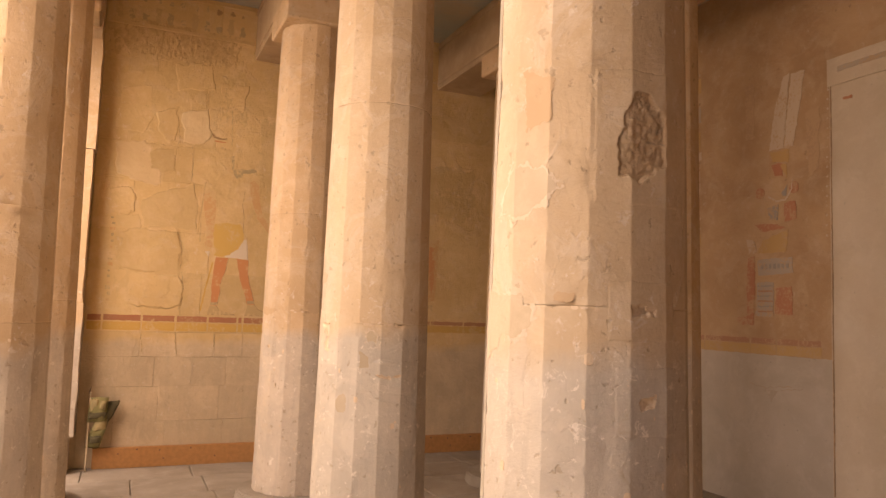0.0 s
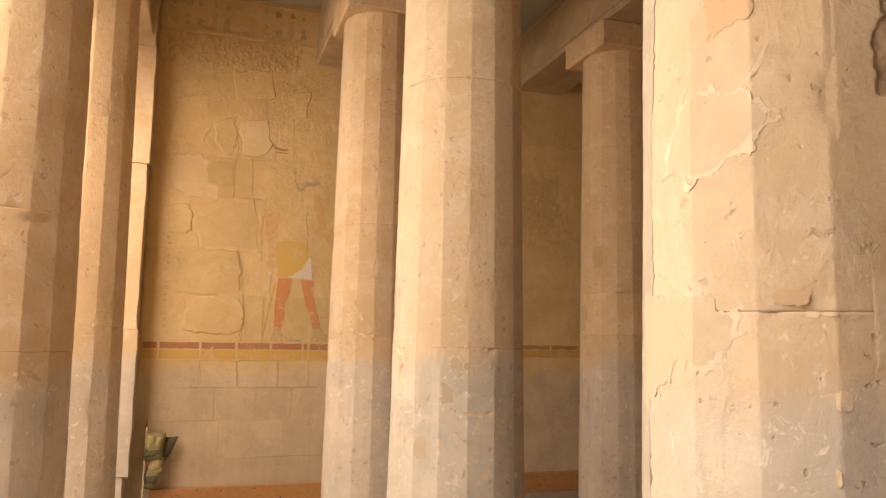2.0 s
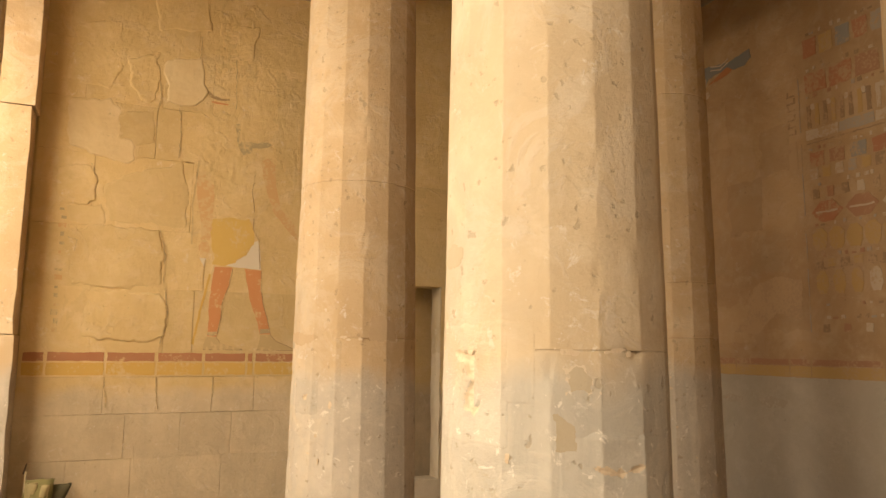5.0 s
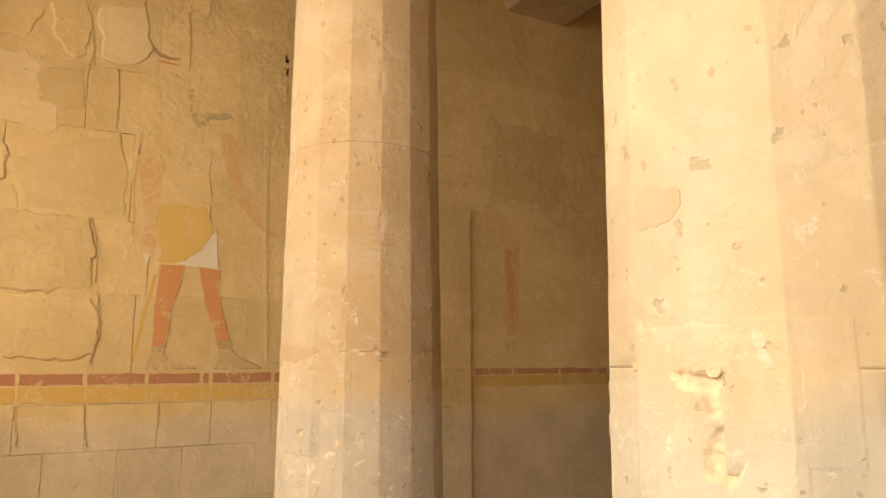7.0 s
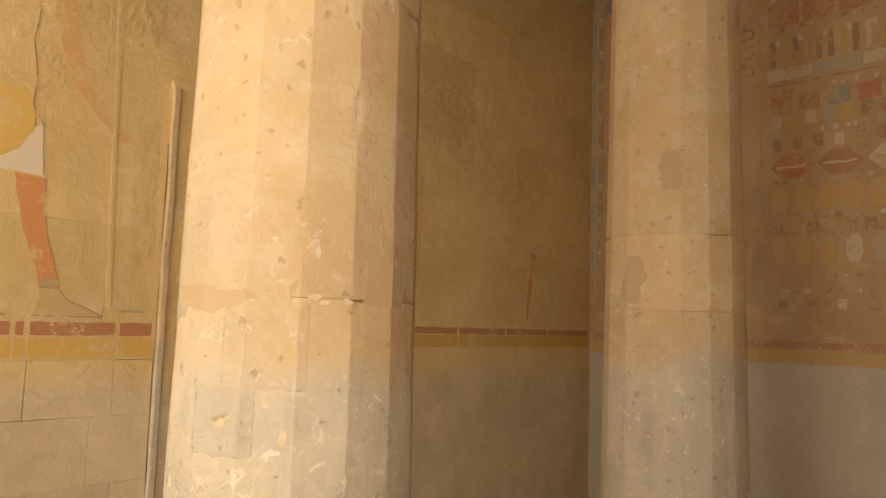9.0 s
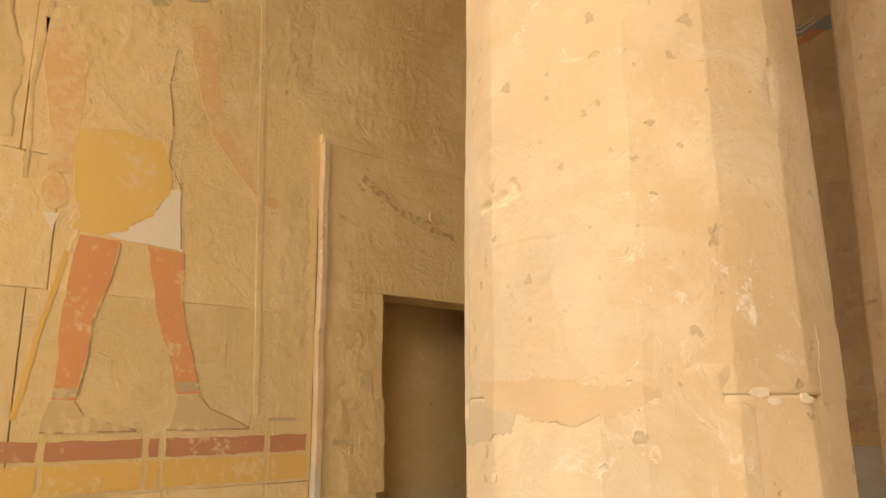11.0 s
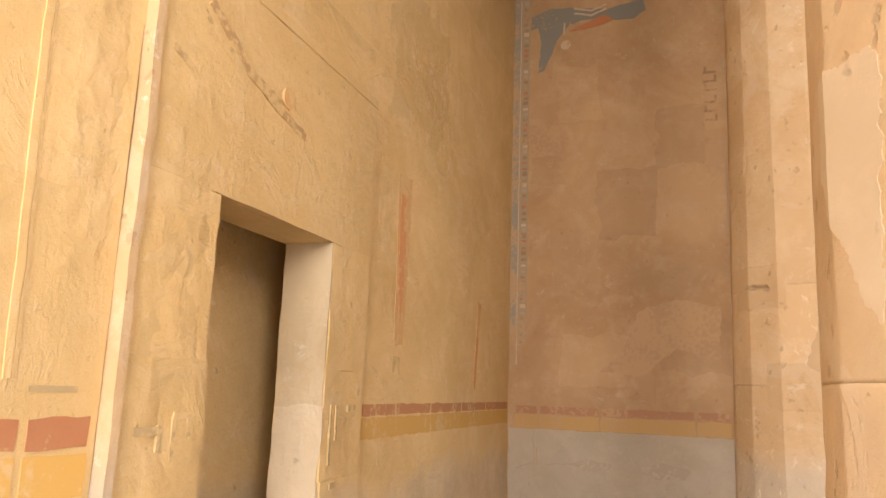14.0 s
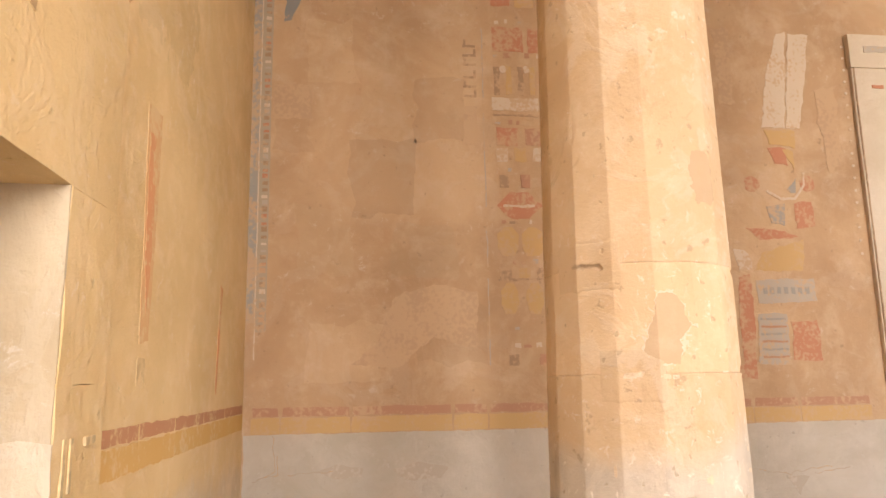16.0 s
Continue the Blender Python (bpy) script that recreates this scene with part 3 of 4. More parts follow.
column(X1, YB, 2.0, (1.54, 2.92), ((215, 1.2, 8, 0.06, 0.01), (198, 0.95, 14, 0.2, 0.006), (260, 1.32, 8, 0.05, 0.008)),
       ((168, 190, 1.78, 1.86), (214, 226, 1.0, 1.12)),
       (([(182, 1.536), (203, 1.536), (205, 1.495), (202, 1.447), (203, 1.386), (198, 1.353), (193, 1.37), (192.5, 1.412), (195.5, 1.455), (192, 1.492), (186, 1.507)], 0.012),
        ([(212, 1.54), (217, 1.546), (217.5, 1.488), (215, 1.47), (212.5, 1.487)], 0.011), ([(252, 1.236), (266, 1.226), (284, 1.236), (268, 1.198)], 0.009)),
       (([(244.5, 1.478), (248, 1.493), (255, 1.474), (254.8, 1.43), (244, 1.422)], GREYMORTAR, 0.006), ([(238, 1.37), (247, 1.355), (248, 1.27), (239, 1.28)], GREYMORTAR, 0.0),
        ),
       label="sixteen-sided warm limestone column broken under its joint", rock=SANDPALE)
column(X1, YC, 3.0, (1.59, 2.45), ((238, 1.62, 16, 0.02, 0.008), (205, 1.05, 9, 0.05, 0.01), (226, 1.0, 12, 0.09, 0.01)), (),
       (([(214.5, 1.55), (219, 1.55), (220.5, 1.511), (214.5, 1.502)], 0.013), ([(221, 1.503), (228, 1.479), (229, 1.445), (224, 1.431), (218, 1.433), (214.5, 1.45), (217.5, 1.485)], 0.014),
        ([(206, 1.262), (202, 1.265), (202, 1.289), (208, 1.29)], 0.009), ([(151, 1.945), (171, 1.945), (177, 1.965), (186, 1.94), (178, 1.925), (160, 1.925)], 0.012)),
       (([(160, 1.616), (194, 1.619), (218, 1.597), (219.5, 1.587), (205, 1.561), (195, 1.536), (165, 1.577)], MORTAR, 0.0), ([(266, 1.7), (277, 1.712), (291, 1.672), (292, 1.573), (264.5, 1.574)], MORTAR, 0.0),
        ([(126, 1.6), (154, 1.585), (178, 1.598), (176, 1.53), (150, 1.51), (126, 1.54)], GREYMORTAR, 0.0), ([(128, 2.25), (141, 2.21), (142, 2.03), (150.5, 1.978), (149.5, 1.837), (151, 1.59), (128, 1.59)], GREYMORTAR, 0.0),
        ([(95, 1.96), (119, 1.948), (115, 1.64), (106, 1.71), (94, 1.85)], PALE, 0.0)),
       label="sixteen-sided pockmarked limestone column with mortar repairs", rock=SANDSKY)
column(X2, YC, 4.0, (1.625, 1.995, 3.3), ((160, 1.62, 16, 0.016, 0.01), (185, 1.15, 9, 0.09, 0.008)), ((195, 215, 2.2, 2.4),),
       (([(119, 2.004), (138, 2.0), (139, 1.986), (120, 1.988)], 0.016), ([(148, 1.63), (160, 1.632), (158, 1.61), (149, 1.612)], 0.008)),
       (([(170, 1.89), (182, 1.886), (188.5, 1.783), (181, 1.737), (181.5, 1.645), (169, 1.665), (161, 1.693), (166.5, 1.813)], MORTAR, 0.006),),
       label="sixteen-sided limestone column with a cracked joint")
column(X2, YB, 5.0, (1.55, 2.9))
column(X0 - 0.015, YB, 6.0, (1.5, 2.1, 3.3), ((312, 2.06, 12, 0.02, 0.02), (335, 1.25, 12, 0.12, 0.008)), label="sixteen-sided limestone column at the open front")
column(X0, YC, 7.0, (1.62, 3.1), ((310, 1.05, 10, 0.12, 0.01), (350, 0.8, 12, 0.12, 0.01)), label="sixteen-sided limestone column beside the pilaster")

# ---------------------------------------------------------------- doorway in the north wall
door = tagged(new("door_1"), "small raised doorway with a worn stone surround", "doorway", "", "structure")


def rough_box(x0, y0, z0, x1, y1, z1, seed, amount=0.008, cuts=6):
    bm = boxed(x0, y0, z0, x1, y1, z1)
    bmesh.ops.subdivide_edges(bm, edges=list(bm.edges), cuts=cuts, use_grid_fill=True)
    for v in bm.verts:
        e = noise.noise_vector(v.co * 6 + Vector((seed, 0, 0))) + noise.noise_vector(v.co * 19) * 0.5
        v.co += e * amount
    return bm


for z0, z1, dx in ((DSILL, 0.8, 0.0), (0.8, 1.25, -0.025), (1.25, 1.62, 0.008), (1.62, DTOP, -0.004)):
    part("jamb_block", rough_box(2.05, NORTH - 0.022, z0, D0 + dx, NORTH + 0.165, z1, z0), PLASTER, door)
    part("jamb_block", rough_box(D1 - dx * 0.4, NORTH - 0.022, z0, 3.31, NORTH + 0.165, z1, z0 + 5, 0.005), PLASTER, door)
for z0, z1 in ((DSILL, 1.02), (1.02, 1.5), (1.5, DTOP)):
    part("reveal_plaster", rough_box(D1 - 0.007, NORTH - 0.0205, z0 - 0.01, D1 + 0.004, NORTH + 0.162, z1, z0 + 2, 0.006 if z0 > 1.4 else 0.011, 9), REVEAL if z0 > 1.4 else REVEALLOW, door, "pale plaster lining")
part("lintel", rough_box(2.05, NORTH - 0.022, DTOP, 3.31, NORTH + 0.165, 2.685, 3.0, 0.004, 10), PLASTER, door)
part("sill", rough_box(2.01, NORTH - 0.025, FLOOR, 3.31, NORTH + 0.165, DSILL, 8.0, 0.004), PALE, door)
part("corner_roll", rough_box(2.02, NORTH - 0.034, FLOOR, 2.046, NORTH + 0.005, 2.69, 1.3, 0.0045, 44), SAND, door)
part("top_roll", rough_box(2.015, NORTH - 0.026, 2.675, 3.31, NORTH + 0.01, 2.71, 2.0, 0.003), PLASTER, door)
for i, a in enumerate(((2.1, 1.44, 2.19, 1.46), (2.18, 1.4, 2.195, 1.46), (2.23, 1.38, 2.244, 1.48), (2.235, 1.475, 2.29, 1.49), (2.285, 1.4, 2.3, 1.48), (2.13, 1.02, 2.2, 1.04),
          (3.05, 1.3, 3.064, 1.5), (3.09, 1.38, 3.104, 1.5), (3.07, 1.22, 3.12, 1.24), (3.08, 1.08, 3.14, 1.1), (3.18, 1.48, 3.24, 1.5))):
    paint("faded_sign", rect(*a), SMUDGE, door, "N", 0.0245 + 0.0004 * i, 0.004)
for p, w in (([(2.22, 2.56), (2.42, 2.45), (2.62, 2.4)], 0.035), ([(2.5, 2.42), (2.75, 2.36)], 0.03), ([(2.1, 2.38), (2.2, 2.33)], 0.02)):
    paint("chisel_scar", strip(p, w), SCAR, door, "N", 0.0235 + w * 0.06, 0.016)
paint("red_smear", oval(2.63, 2.45, 0.03, 0.035), FAINT, door, "N", 0.0285)

# ---------------------------------------------------------------- painting on the north wall
man = tagged(new("wall_painting"), "worn painted relief of striding legs, kilt and staff on plaster", "painting")
paint("leg", [(1.115, 2.14), (1.245, 2.14), (1.225, 2.0), (1.18, 1.86), (1.178, 1.75), (1.152, 1.61), (1.085, 1.61), (1.095, 1.74), (1.085, 1.84), (1.1, 2.0)], SKIN, man)
paint("leg", [(1.34, 2.135), (1.465, 2.125), (1.47, 1.98), (1.495, 1.85), (1.525, 1.76), (1.558, 1.635), (1.48, 1.63), (1.445, 1.75), (1.4, 1.86), (1.375, 1.97)], SKIN, man)
paint("foot", [(1.085, 1.605), (1.152, 1.605), (1.185, 1.56), (1.27, 1.535), (1.35, 1.512), (1.06, 1.512), (1.062, 1.545)], TAN, man)
paint("foot", [(1.48, 1.625), (1.558, 1.63), (1.6, 1.58), (1.68, 1.55), (1.755, 1.512), (1.46, 1.512), (1.47, 1.55)], TAN, man)
for p in ([(1.152, 1.605), (1.185, 1.56), (1.27, 1.535), (1.35, 1.512)], [(1.558, 1.63), (1.6, 1.58), (1.68, 1.55), (1.755, 1.512)], [(1.39, 2.9), (1.37, 2.75), (1.395, 2.6), (1.39, 2.45), (1.44, 2.36), (1.455, 2.14)],
          [(1.47, 2.12), (1.472, 1.98), (1.497, 1.85), (1.527, 1.76), (1.56, 1.63)], [(1.25, 2.13), (1.228, 2.0), (1.182, 1.86), (1.18, 1.75), (1.155, 1.61)], [(1.06, 1.51), (1.35, 1.51)], [(1.45, 1.51), (1.75, 1.51)]):
    paint("outline", strip(p, 0.005), LINE_DARK, man, lift=0.003, jitter=0.003)
paint("anklet", [(1.478, 1.672), (1.552, 1.675), (1.556, 1.64), (1.478, 1.636)], SMUDGE, man, lift=0.0028)
paint("anklet", [(1.088, 1.645), (1.158, 1.645), (1.155, 1.615), (1.087, 1.615)], SMUDGE, man, lift=0.0028)
paint("kilt", [(1.075, 2.5), (1.2, 2.53), (1.36, 2.52), (1.395, 2.42), (1.39, 2.34), (1.34, 2.24), (1.26, 2.18), (1.17, 2.15), (1.11, 2.15), (1.09, 2.3)], KILT, man, lift=0.0026, jitter=0.022)
paint("kilt_hem", [(1.2, 2.155), (1.3, 2.205), (1.365, 2.27), (1.4, 2.345), (1.435, 2.36), (1.455, 2.25), (1.465, 2.13), (1.34, 2.14), (1.24, 2.145)], WHITE, man)
paint("arm", [(0.945, 2.86), (1.02, 2.88), (1.085, 2.83), (1.088, 2.6), (1.075, 2.38), (1.07, 2.34), (1.002, 2.34), (0.997, 2.48), (0.962, 2.64)], FAINT, man)
paint("fist", oval(1.03, 2.27, 0.04, 0.06), FAINT, man)
paint("cloth_end", [(1.0, 2.2), (1.05, 2.2), (1.035, 2.14)], WHITE, man)
paint("arm", [(1.43, 3.0), (1.48, 3.03), (1.54, 2.98), (1.56, 2.78), (1.61, 2.62), (1.7, 2.52), (1.79, 2.41), (1.76, 2.37), (1.66, 2.46), (1.54, 2.6), (1.485, 2.76), (1.45, 2.88)], FAINT, man)
paint("hand", [(1.765, 2.405), (1.83, 2.39), (1.82, 2.35), (1.75, 2.365)], FAINT, man, jitter=0.003)
part("staff", slab(ragged(strip([(1.72, 3.35), (1.738, 2.85), (1.757, 2.2), (1.778, 1.56)], 0.018), 0.05, 0.004), "N", 0.0035), PLASTER, man)
part("staff_edge", slab(ragged(strip([(1.737, 3.35), (1.755, 2.85), (1.774, 2.2), (1.795, 1.56)], 0.007), 0.05, 0.003), "N", 0.0025), TAN, man)
paint("cane", strip([(1.085, 2.08), (1.03, 1.82), (0.985, 1.55)], 0.016), YELLOW, man)
paint("head_smudge", [(1.22, 3.28), (1.245, 3.28), (1.275, 3.13), (1.34, 3.14), (1.5, 3.16), (1.51, 3.13), (1.36, 3.1), (1.34, 3.04), (1.29, 3.03), (1.25, 3.08)], SMUDGE, man, jitter=0.02)
paint("crescent", [(0.99, 3.54), (1.03, 3.49), (1.1, 3.47), (1.16, 3.48), (1.16, 3.46), (1.08, 3.45), (1.01, 3.47)], LINE_DARK, man)
paint("crescent", [(1.03, 3.44), (1.15, 3.43), (1.15, 3.42), (1.03, 3.425)], SKIN, man)
paint("back_edge", strip([(0.96, 2.95), (0.93, 2.6), (0.94, 2.3)], 0.012), TAN, man)

trace = tagged(new("wall_painting"), "faded red strokes of a lost painted figure on plaster", "painting")
paint("stroke", [(3.62, 2.5), (3.78, 2.52), (3.77, 2.1), (3.74, 1.75), (3.65, 1.74), (3.64, 2.1)], FAINT, trace, lift=0.0018, jitter=0.014)
paint("stroke", [(3.65, 2.42), (3.72, 2.42), (3.73, 2.0), (3.7, 1.85), (3.66, 2.0)], MIDORANGE, trace, lift=0.0026, jitter=0.016)
paint("stroke", [(4.93, 2.1), (4.99, 2.08), (4.94, 1.78), (4.91, 1.57), (4.88, 1.58), (4.9, 1.8)], MIDORANGE, trace, lift=0.0018, jitter=0.014)
paint("stroke", [(3.64, 1.7), (3.72, 1.7), (3.72, 1.62), (3.68, 1.66), (3.64, 1.62)], TAN, trace)

bands = tagged(new("painted_band"), "red over yellow painted band along the wall", "painted band")
edges = (-0.13, 0.02, 0.4, 0.74, 1.07, 1.385, 1.44, 1.83, 2.005)
for a, b in zip(edges, edges[1:]):
    paint("red_stripe", rect(a + 0.012, 1.424, b - 0.012, 1.484), RED, bands, jitter=0.006)
    paint("yellow_stripe", rect(a + 0.008, 1.325, b - 0.008, 1.412), YELLOW, bands, jitter=0.006)
edges = (3.35, 3.7, 4.15, 4.65, 5.15, 5.71)
for a, b in zip(edges, edges[1:]):
    paint("red_stripe", rect(a + 0.01, 1.455, b - 0.01, 1.5), OLDRED, bands, jitter=0.007)
    paint("yellow_stripe", rect(a, 1.365, b, 1.448), OLDYELLOW, bands, jitter=0.007)
paint("grey_stripe", rect(1.83, 1.535, 1.95, 1.548), SMUDGE, bands)
rnd = random.Random(5)
signs = tagged(new("faded_signs"), "faded border of small dark signs on plaster", "painted signs")
for i in range(18):
    z = 1.62 + i * 0.062
    paint("sign", rect(0.03 + rnd.uniform(0, 0.02), z, 0.03 + rnd.uniform(0.03, 0.055), z + rnd.uniform(0.012, 0.04)), SMUDGE if i % 3 else FAINT, signs, jitter=0.004)
frieze = tagged(new("frieze"), "row of faded dark red tufts under the ceiling", "painted frieze")
for i in range(11):
    x = -0.02 + i * 0.128
    paint("tuft", oval(x + 0.012 * math.sin(i * 2.3), 4.9, 0.022 + 0.008 * math.sin(i * 1.7), 0.035), LINE_DARK if i > 7 else SMUDGE, frieze, jitter=0.026, step=0.015)
    paint("tuft_stem", rect(x - 0.028, 4.66, x + 0.028, 4.83 - 0.05 * (i * 7 % 3)), SMUDGE if i % 3 else TAN, frieze, jitter=0.026, step=0.015)
part("ledge", rough_box(-0.14, NORTH - 0.02, 4.585, 1.4, NORTH + 0.01, 4.62, 1.0, 0.008, 12), PLASTER, frieze)
part("ledge", rough_box(-0.14, NORTH - 0.012, 4.975, 1.4, NORTH + 0.01, 5.0, 2.0, 0.005, 12), PLASTER, frieze)

# plaster repairs and broken plaster edges on the north wall
repairs = tagged(new("plaster_repairs"), "patches of smooth and broken plaster on the block wall", "plaster repair")
def within(outline, x, z):
    """How far the point lies inside a flat outline; negative outside it."""
    best, odd = 9.0, False
    for (a, b), (c, d) in zip(outline, outline[1:] + outline[:1]):
        dx, dz = c - a, d - b
        k = max(0.0, min(1.0, ((x - a) * dx + (z - b) * dz) / (dx * dx + dz * dz)))
        best = min(best, math.hypot(a + k * dx - x, b + k * dz - z))
        if (b > z) != (d > z) and x < a + (z - b) * dx / dz:
            odd = not odd
    return best if odd else -best


def plaster_piece(points, lift, seed):
    """A raised piece of old plaster on the north wall with a broken, sloping edge and an uneven face."""
    bm = bmesh.new()
    x0, x1 = min(p for p, _ in points) - 0.04, max(p for p, _ in points) + 0.04
    z0, z1 = min(q for _, q in points) - 0.04, max(q for _, q in points) + 0.04
    nx, nz = int((x1 - x0) / 0.007), int((z1 - z0) / 0.007)
    made = {}
    for i in range(nx + 1):
        for j in range(nz + 1):
            x, z = x0 + (x1 - x0) * i / nx, z0 + (z1 - z0) * j / nz
            d = within(points, x, z) + 0.03 * noise.noise((x * 8, z * 8, seed)) + 0.014 * noise.noise((x * 27, z * 27, seed))
            if d > -0.009:
                w = max(0.0, min(1.0, (d + 0.004) / 0.011))
                high = lift * max(0.15, min(1.0, 0.55 + 1.3 * noise.noise((x * 3.1, z * 3.1, seed + 7))))
                wave = 0.002 * noise.noise((x * 9, z * 9, seed)) + 0.0011 * noise.noise((x * 31, z * 31, seed))
                made[i, j] = bm.verts.new((x, NORTH + 0.004 - w * (0.0055 + high + wave), z))
    for i, j in list(made):
        q = [made.get(k) for k in ((i, j), (i + 1, j), (i + 1, j + 1), (i, j + 1))]
        if all(q):
            bm.faces.new(q)
    return bm


for pts, m, lift in (([(0.36, 3.25), (0.62, 3.31), (0.65, 3.04), (0.5, 3.02), (0.36, 3.06)], FILL, 0.004),
                     ([(0.04, 3.3), (0.31, 3.36), (0.387, 3.283), (0.4, 3.06), (0.49, 3.03), (0.51, 2.9), (0.44, 2.87), (0.26, 2.9), (0.07, 2.97)], DULLPALE, 0.011),
                     ([(-0.01, 2.8), (0.22, 2.84), (0.263, 2.764), (0.258, 2.58), (0.16, 2.545), (0.02, 2.53)], PLASTER, 0.011),
                     ([(0.077, 2.52), (0.305, 2.56), (0.32, 2.41), (0.09, 2.385)], SOFTFILL, 0.003),
                     ([(0.29, 2.72), (0.6, 2.83), (0.834, 2.93), (0.9, 2.69), (0.9, 2.42), (0.74, 2.42), (0.36, 2.43)], SOFTFILL, 0.003),
                     ([(0.094, 2.36), (0.4, 2.404), (0.706, 2.392), (0.743, 2.242), (0.73, 1.99), (0.513, 1.95), (0.14, 1.955), (0.094, 2.16)], PLASTER, 0.012),
                     ([(0.248, 1.913), (0.746, 1.93), (0.797, 1.753), (0.79, 1.58), (0.48, 1.568), (0.237, 1.597), (0.224, 1.729)], PLASTER, 0.011),
                     ([(0.398, 3.677), (0.638, 3.762), (0.654, 3.577), (0.622, 3.371), (0.524, 3.365), (0.438, 3.502)], PLASTER, 0.012),
                     ([(0.68, 3.7), (0.948, 3.79), (0.984, 3.501), (0.901, 3.383), (0.69, 3.37)], DULLPALE, 0.008),
                     ([(0.05, 3.9), (0.35, 3.95), (0.38, 3.6), (0.3, 3.42), (0.02, 3.45)], PLASTER, 0.009),
                     ([(1.06, 4.1), (1.36, 4.1), (1.35, 3.8), (1.2, 3.72), (1.08, 3.8)], PLASTER, 0.008),
                     ([(0.55, 4.25), (0.98, 4.3), (1.0, 4.0), (0.62, 3.95)], PLASTER, 0.009),
                     ([(0.1, 4.3), (0.4, 4.32), (0.42, 4.1), (0.12, 4.08)], PLASTER, 0.01)):
    part("plaster_patch", plaster_piece(pts, lift * 0.75, pts[0][0] * 5), m, repairs, smooth=True)
for p in ([(0.64, 3.3), (0.66, 3.45), (0.62, 3.6)], [(0.8, 3.34), (0.815, 3.1), (0.81, 2.96)], [(0.22, 2.85), (0.25, 2.75), (0.24, 2.58)], [(0.71, 2.4), (0.76, 2.2), (0.75, 2.0)], [(0.77, 1.95), (0.8, 1.75), (0.76, 1.56)],
          [(0.93, 3.95), (0.92, 3.6)], [(1.2, 3.8), (1.22, 3.4)], [(0.1, 2.3), (0.16, 2.28), (0.15, 2.2)], [(0.74, 1.31), (0.75, 1.2), (0.77, 1.08)], [(0.4, 1.31), (0.42, 1.1)], [(1.14, 1.3), (1.15, 1.16)]):
    part("crack", slab(ragged(strip(p, 0.006), 0.015, 0.012, p[0][1]), "N", 0.0052), SMUDGE, repairs)


def chiselled(x0, x1, z0, z1, base, amount, seed):
    """A field of hacked plaster that dies away into the wall at its edges."""
    bm = bmesh.new()
    nx, nz = int((x1 - x0) / 0.009), int((z1 - z0) / 0.009)
    grid = []
    for i in range(nx + 1):
        line = []
        for j in range(nz + 1):
            u, v = i / nx, j / nz
            x, z = x0 + (x1 - x0) * u, z0 + (z1 - z0) * v
            edge = min(u, 1 - u, v, 1 - v) * 5 + 0.5 * noise.noise((x * 7, z * 7, seed))
            w = max(0.0, min(1.0, edge))
            n = noise.noise((x * 30, z * 17, seed)) + 0.6 * noise.noise((x * 70, z * 42, seed + 3))
            line.append(bm.verts.new((x, NORTH - base - amount * max(0.0, n) * w + 0.0035 * (1 - w), z)))
        grid.append(line)
    for i in range(nx):
        for j in range(nz):
            bm.faces.new((grid[i][j], grid[i + 1][j], grid[i + 1][j + 1], grid[i][j + 1]))
    return bm


for i, a in enumerate(((1.82, 2.0, 1.55, 2.7, 0.001, 0.005), (2.1, 2.62, 2.72, 3.3, 0.001, 0.006), (2.08, 2.32, 1.5, 2.55, 0.021, 0.005), (2.38, 3.27, 2.1, 2.65, 0.021, 0.004), (1.45, 1.98, 2.75, 3.9, 0.001, 0.0035), (0.92, 1.4, 2.62, 3.5, 0.001, 0.0035), (3.3, 4.4, 2.6, 3.6, 0.001, 0.002), (0.0, 0.9, 1.6, 2.4, 0.001, 0.002), (0.1, 0.95, 3.4, 4.4, 0.001, 0.0025), (-0.13, 1.42, 4.22, 4.7, 0.001, 0.011), (1.0, 1.42, 3.6, 4.3, 0.001, 0.006), (1.8, 2.0, 2.7, 4.2, 0.001, 0.006))):
    part("hacked_plaster", chiselled(*a, i * 4.7), CHISELLED if a[5] > 0.01 else PLASTER, repairs, smooth=True)

# ---------------------------------------------------------------- paintings on the back wall
for i, (y0, z0, y1, z1) in enumerate(((7.64, 3.36, 7.92, 3.78), (7.3, 2.56, 7.66, 3.02), (7.66, 2.24, 7.97, 2.62), (7.0, 3.02, 7.3, 3.42), (7.06, 2.2, 7.42, 2.5), (7.9, 2.94, 8.11, 3.34), (7.36, 3.1, 7.62, 3.5), (6.9, 1.72, 7.3, 2.05), (7.5, 1.62, 7.9, 1.95))):
    part("plaster_patch", slab(ragged(ragged(rect(y0, z0, y1, z1), 0.09, 0.05, i * 2.0), 0.02, 0.012, i * 3.0), "B", 0.0012), BACKDIM if i % 2 else BACKLIGHT, back)
bb = tagged(new("painted_band"), "faded red over yellow painted band on the back wall", "painted band")
edges = (8.2, 8.04, 7.66, 7.1, 6.9, 6.3, 5.9, 5.34, 5.05, 4.6)
for a, b in zip(edges, edges[1:]):
    paint("red_stripe", rect(b + 0.012, 1.445, a - 0.012, 1.49), B_DULL, bb, "B", jitter=0.007)
    paint("yellow_stripe", rect(b + 0.004, 1.355, a - 0.004, 1.437), B_YELLOW, bb, "B", jitter=0.007)
part("dado", slab(ragged(rect(4.5, 0.0, NORTH - 0.02, 1.35), 0.04, 0.006), "B", 0.003), DADO, bb, "pale grey plaster dado")
border = tagged(new("painted_border"), "blue strip beside a ladder of small coloured blocks", "painted border")
paint("grey_strip", rect(8.128, 1.9, 8.19, 4.4), B_STRIP, border, "B", 0.0026, 0.004)
